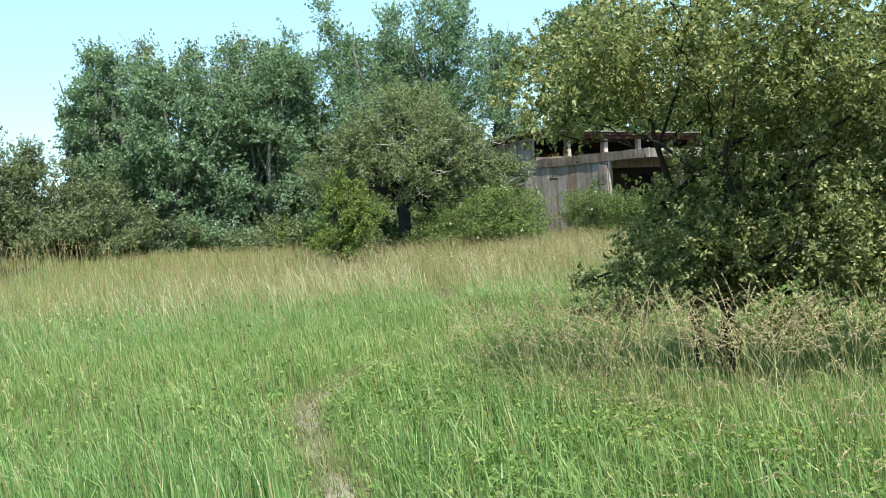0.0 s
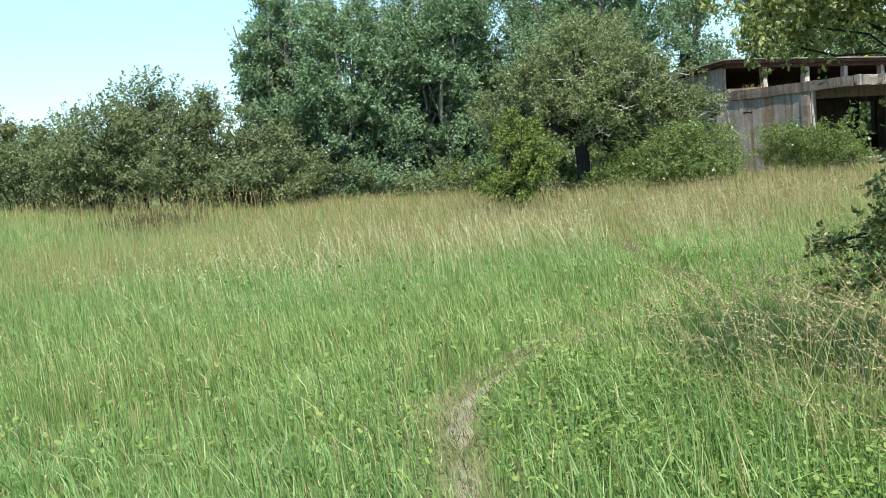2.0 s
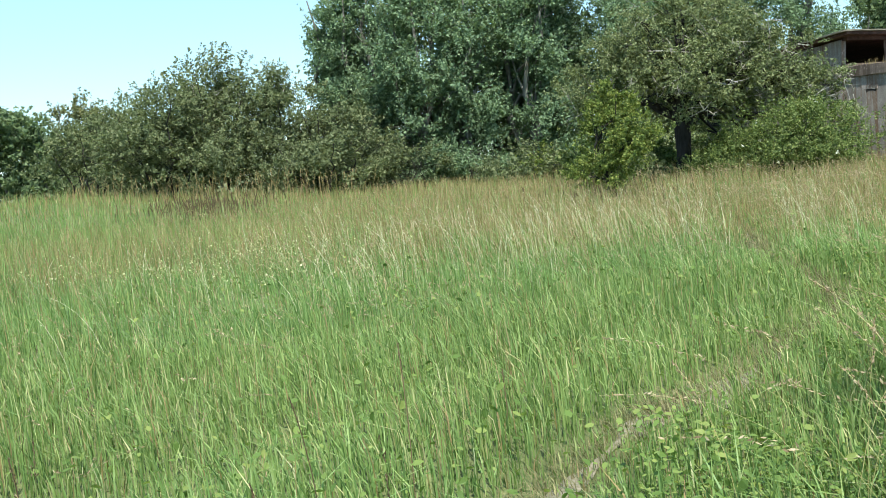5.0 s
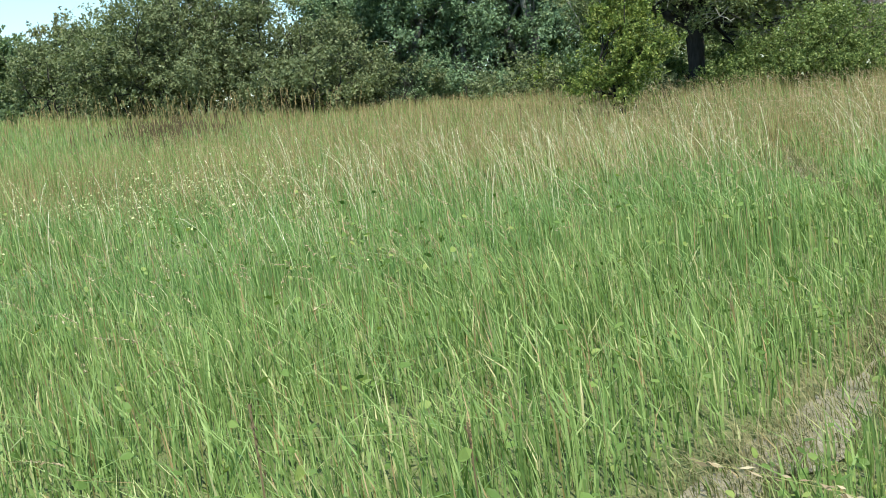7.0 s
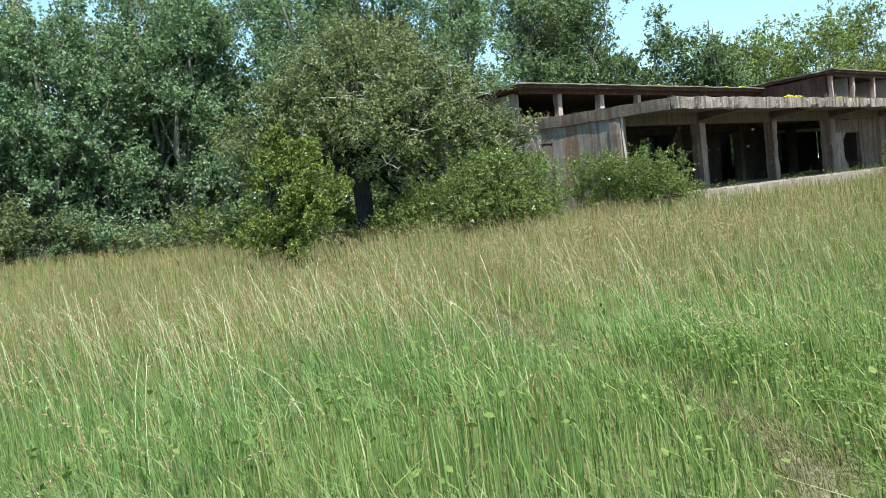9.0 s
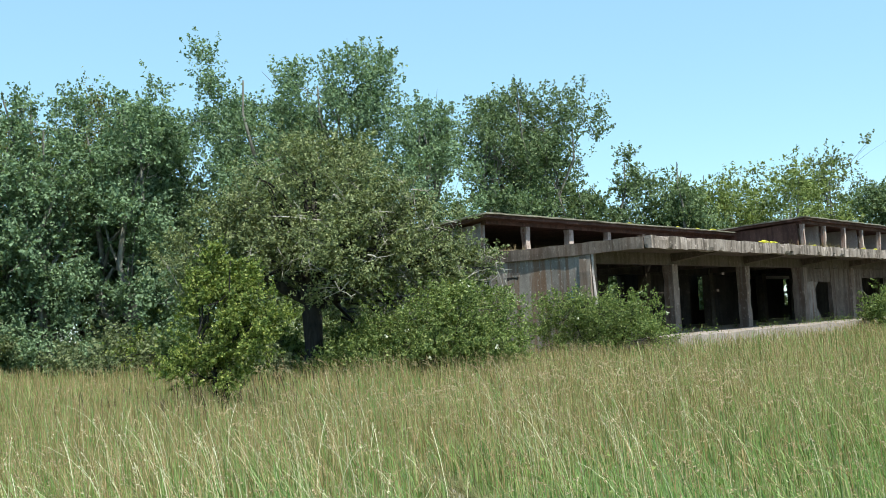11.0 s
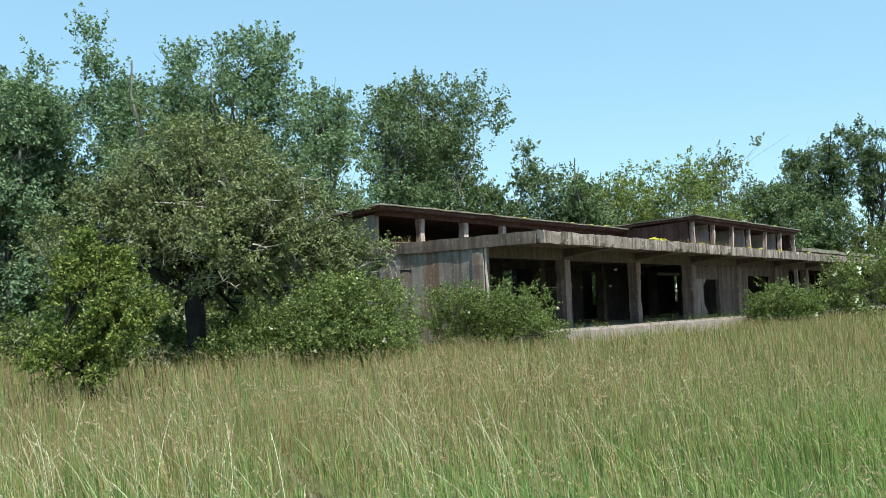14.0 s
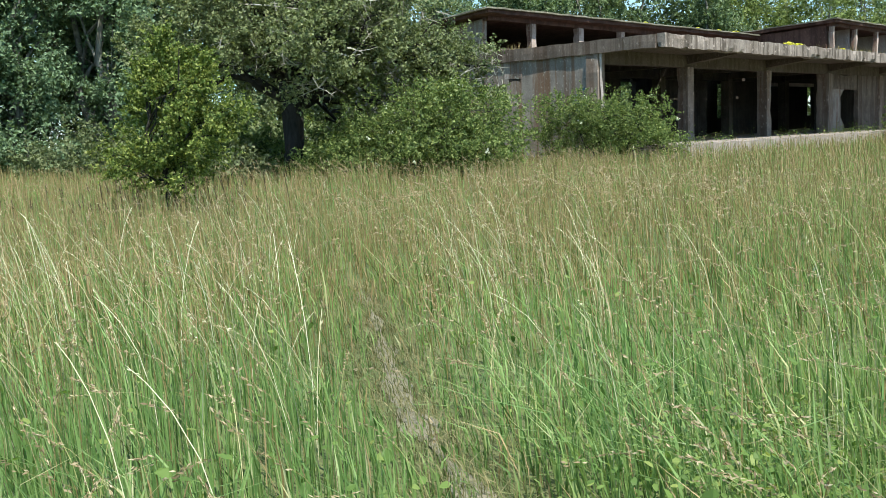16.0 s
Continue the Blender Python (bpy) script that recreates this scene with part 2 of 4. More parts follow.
def rough_box(x0, x1, y0, y1, z0, z1, step=0.6, wear=0.02, seed=0, chip=0.0):
    """A slab or bar with subdivided, slightly worn and chipped faces. Returns verts and quads."""
    n = [max(1, int(round(abs(b - a) / step))) for a, b in ((x0, x1), (y0, y1), (z0, z1))]
    n = [min(k, 460) for k in n]
    lo, hi = np.array((x0, y0, z0)), np.array((x1, y1, z1))
    index, verts, quads = {}, [], []

    def vert(i, j, k):
        key = (i, j, k)
        if key not in index:
            p = lo + (hi - lo) * np.array((i / n[0], j / n[1], k / n[2]))
            edge = sum(v in (0, m) for v, m in zip(key, n))
            w = wear * (1.5 if edge > 1 else 1.0)
            q = Vector(p * 1.7 + seed * 3.1)
            d = np.array(noise.noise_vector(q)) * w
            if edge > 1 and chip:
                c = max(0.0, noise.noise(Vector(p * 2.3 + seed)) - 0.15) * chip
                d = d + (0.5 * (lo + hi) - p) / np.maximum(hi - lo, 1e-6) * np.minimum(hi - lo, 0.5) * c
            index[key] = len(verts)
            verts.append(p + d)
        return index[key]

    for axis in range(3):
        a, b = [k for k in range(3) if k != axis]
        for side in (0, n[axis]):
            for i in range(n[a]):
                for j in range(n[b]):
                    ring = []
                    for di, dj in ((0, 0), (1, 0), (1, 1), (0, 1)):
                        key = [0, 0, 0]
                        key[axis], key[a], key[b] = side, i + di, j + dj
                        ring.append(vert(*key))
                    flip = (side == 0) != (axis == 1)
                    quads.append(ring[::-1] if flip else ring)
    return np.array(verts), np.array(quads)


def bar(name, x0, x1, y0, y1, z0, z1, material, parent, label="", step=0.6, wear=0.015, seed=0, chip=0.0):
    v, q = rough_box(x0, x1, y0, y1, z0, z1, step, wear, seed, chip)
    return part(name, mesh_of(name, v, [q], material), parent, label)


def tube(points, radii, sides=6):
    """A tapered tube along points. Returns verts and quads."""
    pts = np.array(points, float)
    verts, quads = [], []
    for i, p in enumerate(pts):
        d = pts[min(i + 1, len(pts) - 1)] - pts[max(i - 1, 0)]
        d = d / (np.linalg.norm(d) + 1e-9)
        a = np.cross(d, (0.31, 0.87, 0.2))
        a /= np.linalg.norm(a) + 1e-9
        b = np.cross(d, a)
        for s in range(sides):
            t = 2 * math.pi * s / sides
            verts.append(p + radii[i] * (math.cos(t) * a + math.sin(t) * b))
    for i in range(len(pts) - 1):
        for s in range(sides):
            t = (s + 1) % sides
            quads.append((i * sides + s, i * sides + t, (i + 1) * sides + t, (i + 1) * sides + s))
    return np.array(verts), np.array(quads)


def joined(pieces):
    verts, quads, base = [], [], 0
    for v, q in pieces:
        verts.append(v)
        quads.append(q + base)
        base += len(v)
    return np.concatenate(verts), np.concatenate(quads)


# ---- ground ----
TRAIL = np.array([(-38.4, -32.0), (-36.0, -28.4), (-33.25, -24.1), (-32.5, -22.65), (-31.5, -21.05), (-29.95, -19.98), (-29.3, -19.85), (-27.95, -19.08), (-27.1, -18.65), (-26.1, -18.2), (-25.5, -17.55), (-24.9, -16.7), (-24.3, -15.6), (-23.45, -14.35), (-22.7, -13.45), (-21.9, -12.5), (-20.6, -10.9)])


def bump2(x, y, cx, cy, rx, ry):
    return np.exp(-((x - cx) / rx) ** 2 - ((y - cy) / ry) ** 2)


def ground_z(x, y):
    x, y = np.asarray(x, float), np.asarray(y, float)
    s = np.clip(((x + 30) * 0.75 + (y + 20) * 0.5) / 30, 0, 1)
    z = -0.98 + 0.48 * s * s * (3 - 2 * s)
    z = z + 0.8 * bump2(x, y, -30, 21, 8.5, 11) + 0.18 * bump2(x, y, -34, -4, 9, 8)
    z = z + 0.05 * np.sin(x * 0.9 + 1.3 * np.sin(y * 0.5)) * np.cos(y * 0.8) + 0.10 * bump2(x, y, -39, -31, 5, 5)
    return z


def trail_distance(x, y):
    best = np.full(np.shape(x), 1e9)
    for (ax, ay), (bx, by) in zip(TRAIL[:-1], TRAIL[1:]):
        dx, dy = bx - ax, by - ay
        t = np.clip(((x - ax) * dx + (y - ay) * dy) / (dx * dx + dy * dy), 0, 1)
        best = np.minimum(best, np.hypot(x - ax - t * dx, y - ay - t * dy))
    return best


axis_x = np.unique(np.concatenate([np.linspace(-900, -60, 14), np.linspace(-60, 60, 121), np.linspace(60, 900, 14)]))
axis_y = np.unique(np.concatenate([np.linspace(-900, -50, 14), np.linspace(-50, 50, 101), np.linspace(50, 900, 14)]))
gx, gy = np.meshgrid(axis_x, axis_y)
gv = np.stack([gx, gy, ground_z(gx, gy)], -1).reshape(-1, 3)
nx = len(axis_x)
ii, jj = np.meshgrid(np.arange(nx - 1), np.arange(len(axis_y) - 1))
k = (jj * nx + ii).ravel()
ground = new("ground", mesh_of("ground", gv, [np.stack([k, k + 1, k + nx + 1, k + nx], -1)], M_SOIL, True))
tagged(ground, "overgrown meadow soil with thatch between the grass", "ground", kind="structure")

BARE = np.array([(-33.2, -24.05, 0.5), (-32.5, -22.62, 0.42), (-31.95, -21.8, 0.2), (-31.5, -21.08, 0.6), (-29.95, -19.95, 0.5), (-29.35, -19.88, 1.0), (-29.05, -19.74, 1.0), (-26.12, -18.2, 0.7), (-24.3, -15.6, 0.2), (-23.45, -14.35, 0.4), (-23.0, -13.8, 0.25)])


def bare(x, y):
    """How bare the trail is: 1 in the middle of a trampled spot."""
    x, y = np.asarray(x, float), np.asarray(y, float)
    out = np.zeros(x.shape)
    for cx, cy, how in BARE:
        out = np.maximum(out, how * np.exp(-(((x - cx) ** 2 + (y - cy) ** 2) / 0.17)))
    return out


# The trodden trail: a ribbon that follows the ground, wider at the bare spots.
fine = np.concatenate([np.linspace(a, b, 10, endpoint=False) for a, b in zip(TRAIL[:-1], TRAIL[1:])])
for _ in range(6):
    fine[1:-1] = (fine[:-2] + fine[1:-1] + fine[2:]) / 3
along = np.gradient(fine, axis=0)
along /= np.linalg.norm(along, axis=1)[:, None]
side = np.stack([-along[:, 1], along[:, 0]], -1)
rows_v = []
for i, (p, s) in enumerate(zip(fine, side)):
    w = 0.038 + 0.135 * float(bare(p[0], p[1])) + 0.04 * noise.noise(Vector((i * 0.35, 3.1, 0))) + 0.03 * math.sin(i * 0.9)
    for u in (-1, -0.5, 0, 0.5, 1):
        q = p + s * u * w * (1 + 0.3 * noise.noise(Vector((i * 0.8, u * 2, 5))))
        rows_v.append((q[0], q[1], float(ground_z(q[0], q[1])) + 0.03 - 0.02 * abs(u)))
k = np.array([r * 5 + c for r in range(len(fine) - 1) for c in range(4)])
trail = new("footpath", mesh_of("footpath", np.array(rows_v), [np.stack([k, k + 1, k + 6, k + 5], -1)], M_DIRT, True))
tagged(trail, "narrow trodden dirt trail through the tall meadow grass", "footpath", kind="structure")


# ---- ruined hall ----
hall = tagged(new("concrete_hall"), "derelict open concrete hall with stained walls and mossy flat roofs", "building")
HX0, HX1, HY1 = 0.0, 64.0, 11.5
bar("floor_slab", 0.25, HX1, -3.0, HY1, -0.75, 0.0, M_FLOOR, hall, "pale weathered concrete floor slab", 0.5, 0.03, 1, 0.25)
# End wall with its broken, pale jamb.
v1, q1 = rough_box(0.0, 0.3, 0.35, HY1, -0.9, 2.93, 0.45, 0.012, 2)
part("end_wall", mesh_of("end_wall", v1, [q1], M_WALL), hall, "grey concrete end wall with rusty rain streaks")
bar("corner_pier", -0.05, 0.36, -0.02, 0.42, -0.9, 2.93, M_COLUMN, hall, "", 0.3, 0.02, 3, 0.2)
v, q = tube([(0.02, -0.10, 2.95), (0.06, -0.07, 2.2), (0.02, -0.16, 1.3), (0.1, -0.12, 0.2), (0.1, -0.1, -0.5)], [0.05, 0.045, 0.055, 0.05, 0.06], 4)
part("jamb_strip", mesh_of("jamb_strip", v, [q], M_PALE), hall, "pale broken jamb strip")
# Thin dark sheet on the wall: the broken hole's depth painted as shade.
v, q = rough_box(-0.016, 0.02, 3.12, 3.62, 2.2, 2.42, 0.08, 0.03, 9)
part("broken_hole", mesh_of("broken_hole", v, [q], M_INSIDE_SHADE), hall, "dark broken hole in the end wall")
v, q = rough_box(-0.012, 0.01, 3.05, 3.8, 2.36, 2.52, 0.1, 0.03, 19)
part("plaster_patch", mesh_of("plaster_patch", v, [q], M_POST), hall, "pale plaster patch")
for i, (y, z, h, w) in enumerate(((0.5, 1.2, 0.7, 0.16), (0.72, 1.12, 0.6, 0.12), (0.92, 1.08, 0.6, 0.13), (1.14, 1.0, 0.5, 0.1))):
    bar("graffiti_stroke", -0.012, 0.01, y, y + w, z, z + h, M_BLUE, hall, "faded blue paint stroke", 0.1, 0.025, 30 + i)
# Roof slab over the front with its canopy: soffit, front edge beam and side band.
bar("canopy_slab", 0.05, HX1, -2.15, 4.45, 3.06, 3.26, M_SOFFIT_SHADE, hall, "stained concrete canopy soffit", 0.9, 0.02, 4)
bar("canopy_edge", -0.06, HX1, -2.42, -2.15, 2.93, 3.35, M_FASCIA, hall, "pale streaked and chipped concrete canopy edge", 0.14, 0.035, 5, 0.9)
bar("side_band", -0.08, 0.22, -2.15, HY1, 2.93, 3.34, M_SIDE_SHADE, hall, "dark brown stained concrete roof band", 0.22, 0.02, 6, 0.25)
bar("rear_slab", 37.6, HX1, 4.45, HY1, 3.06, 3.26, M_SOFFIT_SHADE, hall, "", 1.2, 0.02, 7)
bar("front_beam", 0.36, HX1, 0.03, 0.33, 2.62, 3.06, M_SOFFIT_SHADE, hall, "", 0.8, 0.02, 8)
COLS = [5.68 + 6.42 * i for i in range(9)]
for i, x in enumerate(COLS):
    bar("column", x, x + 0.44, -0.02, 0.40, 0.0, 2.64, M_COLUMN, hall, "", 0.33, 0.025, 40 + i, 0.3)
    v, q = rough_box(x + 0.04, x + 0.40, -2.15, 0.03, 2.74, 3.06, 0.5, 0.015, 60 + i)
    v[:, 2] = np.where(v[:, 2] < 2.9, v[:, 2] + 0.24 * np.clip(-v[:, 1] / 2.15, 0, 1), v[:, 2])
    part("canopy_beam", mesh_of("canopy_beam", v, [q], M_SOFFIT_SHADE), hall)
    bar("inner_column", x, x + 0.44, 4.85, 5.27, 0.0, 3.0, M_SOFFIT_SHADE, hall, "", 0.5, 0.025, 80 + i, 0.2)
    bar("inner_beam", x + 0.05, x + 0.39, 0.33, 4.85, 2.7, 3.06, M_SOFFIT_SHADE, hall, "", 0.9, 0.015, 100 + i)
bar("rear_beam", 0.3, HX1, 4.9, 5.2, 2.62, 3.36, M_INSIDE_SHADE, hall, "", 1.2, 0.02, 9)
bar("pier", 18.4, 18.62, -0.05, 0.5, 0.0, 2.64, M_COLUMN, hall, "", 0.3, 0.025, 120, 0.3)
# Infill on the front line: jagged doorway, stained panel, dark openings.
bar("front_panel", 22.4, 26.9, 0.1, 0.3, 0.0, 2.64, M_SIDE_SHADE, hall, "yellow-stained concrete infill panel", 0.5, 0.03, 121, 0.3)
bar("front_lintel", 19.0, 22.4, 0.1, 0.3, 1.95, 2.64, M_SIDE_SHADE, hall, "", 0.4, 0.05, 122, 0.4)
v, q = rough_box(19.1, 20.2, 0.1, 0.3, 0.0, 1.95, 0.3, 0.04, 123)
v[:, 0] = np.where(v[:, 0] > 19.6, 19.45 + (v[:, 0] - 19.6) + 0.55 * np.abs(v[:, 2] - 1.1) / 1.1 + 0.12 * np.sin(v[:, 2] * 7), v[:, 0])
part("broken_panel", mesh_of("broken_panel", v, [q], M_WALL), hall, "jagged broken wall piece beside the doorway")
bar("front_lintel", 26.9, 31.1, 0.1, 0.3, 2.15, 2.64, M_SIDE_SHADE, hall, "", 0.4, 0.03, 124, 0.3)
bar("front_panel", 31.7, 34.4, 0.1, 0.3, 0.0, 2.64, M_SIDE_SHADE, hall, "", 0.5, 0.03, 125, 0.2)
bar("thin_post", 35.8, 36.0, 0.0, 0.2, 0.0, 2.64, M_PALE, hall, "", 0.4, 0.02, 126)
bar("front_panel", 44.5, 50.0, 0.1, 0.3, 0.0, 2.64, M_SIDE_SHADE, hall, "", 0.7, 0.03, 127, 0.2)
# Inner walls, added to darken the bays, and the back wall with its window holes.
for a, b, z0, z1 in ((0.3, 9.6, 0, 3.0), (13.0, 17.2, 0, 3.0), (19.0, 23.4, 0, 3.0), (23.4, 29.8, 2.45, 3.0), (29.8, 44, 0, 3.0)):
    bar("inner_wall", a, b, 5.32, 5.52, z0, z1, M_INSIDE_SHADE if z0 == 0 else M_PALE, hall, "", 1.0, 0.02, int(a * 3))
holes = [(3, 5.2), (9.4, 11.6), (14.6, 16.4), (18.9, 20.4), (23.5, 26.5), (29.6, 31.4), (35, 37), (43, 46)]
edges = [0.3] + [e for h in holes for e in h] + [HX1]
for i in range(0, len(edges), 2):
    bar("back_wall", edges[i], edges[i + 1], HY1 - 0.3, HY1, 0.0, 3.06, M_INSIDE_SHADE, hall, "", 1.2, 0.02, 150 + i)
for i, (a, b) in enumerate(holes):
    bar("back_wall", a, b, HY1 - 0.3, HY1, 0.0, 0.9, M_INSIDE_SHADE, hall, "", 0.8, 0.02, 180 + i)
bar("far_wall", HX1 - 0.3, HX1, -0.1, HY1, 0.0, 3.06, M_INSIDE_SHADE, hall, "", 1.2, 0.02, 199)


def clerestory(x0, x1, y0, post_xs, z_top, z_back, over, pale_bays, seed, half):
    """A raised roof on short posts that falls to the back, with an overhanging felt-covered edge."""
    def slab(z0, z1, ya, yb, xa, xb, sd, wear, chip):
        v, q = rough_box(xa, xb, ya, yb, z0, z1, 0.3, wear, sd, chip)
        v[:, 2] += (z_back - z_top) * np.clip((v[:, 1] - y0) / (HY1 - y0), -0.1, 1)
        return v, q
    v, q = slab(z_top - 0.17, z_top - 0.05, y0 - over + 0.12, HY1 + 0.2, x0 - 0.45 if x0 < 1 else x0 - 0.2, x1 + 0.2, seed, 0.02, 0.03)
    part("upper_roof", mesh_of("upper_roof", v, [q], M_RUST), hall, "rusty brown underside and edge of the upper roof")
    v, q = slab(z_top - 0.046, z_top + 0.01, y0 - over, HY1 + 0.3, x0 - 0.6 if x0 < 1 else x0 - 0.3, x1 + 0.3, seed + 1, 0.018, 0.8)
    part("roof_felt", mesh_of("roof_felt", v, [q], M_FELT), hall, "pale frayed felt on the upper roof")
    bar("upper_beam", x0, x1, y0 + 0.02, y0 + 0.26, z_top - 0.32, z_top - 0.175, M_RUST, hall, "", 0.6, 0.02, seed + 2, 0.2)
    bar("upper_sill", x0, x1, y0, y0 + 0.3, 3.26, 3.5, M_SIDE_SHADE, hall, "", 0.6, 0.02, seed + 3, 0.2)
    for i, x in enumerate(post_xs):
        bar("upper_post", x - half, x + half, y0 + 0.0, y0 + 2 * half, 3.3, z_top - 0.32, M_POST, hall, "", 0.22, 0.03, seed + 10 + i, 0.35)
    for i in pale_bays:
        x = post_xs[i]
        bar("pale_partition", x - 0.06, x + 0.06, y0 + 0.36, y0 + 2.6, 3.3, z_top - 0.3, M_PALE, hall, "", 0.5, 0.02, seed + 40 + i)
    for x in (x0, x1 - 0.25):
        v, q = rough_box(x, x + 0.25, y0 + 0.3, HY1, 3.3, z_top - 0.25, 0.6, 0.02, seed + 60)
        top = v[:, 2] > 3.6
        v[:, 2] += np.where(top, (z_back - z_top) * np.clip((v[:, 1] - y0) / (HY1 - y0), 0, 1), 0)
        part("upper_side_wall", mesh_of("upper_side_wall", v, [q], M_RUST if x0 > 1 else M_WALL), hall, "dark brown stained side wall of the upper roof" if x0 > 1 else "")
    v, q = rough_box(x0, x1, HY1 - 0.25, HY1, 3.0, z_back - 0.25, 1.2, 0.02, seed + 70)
    part("upper_back_wall", mesh_of("upper_back_wall", v, [q], M_INSIDE_SHADE), hall)


clerestory(0.0, 19.9, 4.45, [2.6 + 2.98 * i for i in range(6)], 4.76, 4.15, 0.5, (), 200, 0.14)
clerestory(20.2, 37.5, 0.5, [20.4 + 2.83 * i for i in range(7)], 5.2, 4.7, 0.35, (1, 3, 5, 6), 300, 0.10)
bar("low_upstand", 37.8, HX1, 0.5, 0.8, 3.26, 3.85, M_SIDE_SHADE, hall, "", 0.8, 0.03, 400, 0.3)
bar("low_roof", 37.8, HX1, 0.2, HY1, 3.85, 4.08, M_FELT, hall, "", 1.2, 0.04, 401, 0.4)


# ---- plants ----
def leaf_cards(points, normals, size, aspect=0.62, droop=0.0, rng=RNG, jitter=0.35, slim=False):
    """One folded, pointed card per leaf. Returns verts and quads."""
    n = len(points)
    s = size * (1 + jitter * rng.uniform(-1, 1, n))
    a = rng.normal(size=(n, 3))
    a[:, 2] -= droop
    a -= normals * (a * normals).sum(1)[:, None]
    a /= np.linalg.norm(a, axis=1)[:, None] + 1e-9
    b = np.cross(normals, a)
    half = (s * 0.5)[:, None]
    fold = normals * (s * 0.10)[:, None]
    if slim:
        v = np.stack([points - a * half + b * half * 0.7, points - a * half - b * half * 0.7 + fold, points + a * half], 1)
        return v.reshape(-1, 3), np.arange(3 * n).reshape(-1, 3)
    v = np.stack([points - a * half, points + b * half * aspect + fold - a * half * 0.15, points + a * half, points - b * half * aspect + fold - a * half * 0.15], 1)
    return v.reshape(-1, 3), np.arange(4 * n).reshape(-1, 4)


def unit(v):
    return v / (np.linalg.norm(v, axis=-1, keepdims=True) + 1e-9)


def crown_of(lobes, leaves, clump, size, seed, shell=0.42, aspect=0.62, droop=0.0, hang=0.0, rise=0.4, even=0.62, slim=False, bough=0.42, cluster=20):
    """Leaves on sprays that leave the boughs of ellipsoid lobes (x, y, z, rx, ry, rz). Returns leaf verts, faces and the bough ends."""
    rng = np.random.default_rng(seed)
    lobe = np.array(lobes, float)
    vol = np.prod(lobe[:, 3:], axis=1) ** even
    per = 22
    k = max(12, leaves // per)
    nb = max(8, k // cluster)
    home = rng.choice(len(lobes), nb, p=vol / vol.sum())
    d = unit(rng.normal(size=(nb, 3)))
    r = rng.uniform(0, 1, nb) ** shell * (0.78 + 0.30 * rng.uniform(size=nb))
    ends = lobe[home, :3] + d * r[:, None] * lobe[home, 3:]
    wide = np.maximum(bough * lobe[home, 3:].mean(1) * rng.uniform(0.6, 1.25, nb), 0.8 * clump)
    of = rng.integers(0, nb, k)
    start = ends[of] + rng.normal(size=(k, 3)) * (0.5 * wide[of])[:, None] * np.array((1.0, 1.0, 0.7))
    out = unit((start - lobe[home[of], :3]) / lobe[home[of], 3:])
    way = unit(out * 0.8 + np.array((0, 0, rise)) + 0.55 * rng.normal(size=(k, 3)))
    run = clump * rng.uniform(0.9, 2.5, k)
    own = np.repeat(np.arange(k), per)
    t = rng.uniform(0, 1, len(own))
    p = start[own] + way[own] * (run[own] * t)[:, None] + rng.normal(size=(len(own), 3)) * (clump * 0.30 * (1.15 - t))[:, None]
    if hang:
        p[:, 2] -= np.abs(rng.normal(size=len(own))) * hang
    nrm = unit(out[own] * 0.3 + np.array((0, 0, 0.4)) + rng.normal(size=p.shape) * 0.7)
    v, q = leaf_cards(p, nrm, size, aspect, droop, rng, 0.35, slim)
    return v, q, ends


def limb(a, b, r0, r1, rng, sag=0.12, steps=5, sides=5):
    a, b = np.array(a, float), np.array(b, float)
    t = np.linspace(0, 1, steps)[:, None]
    span = np.linalg.norm(b - a)
    p = a + (b - a) * t + rng.normal(size=(steps, 3)) * span * 0.05 * np.sin(np.pi * t)
    p[:, 2] += sag * span * np.sin(np.pi * t[:, 0])
    return tube(p, np.linspace(r0, r1, steps), sides)


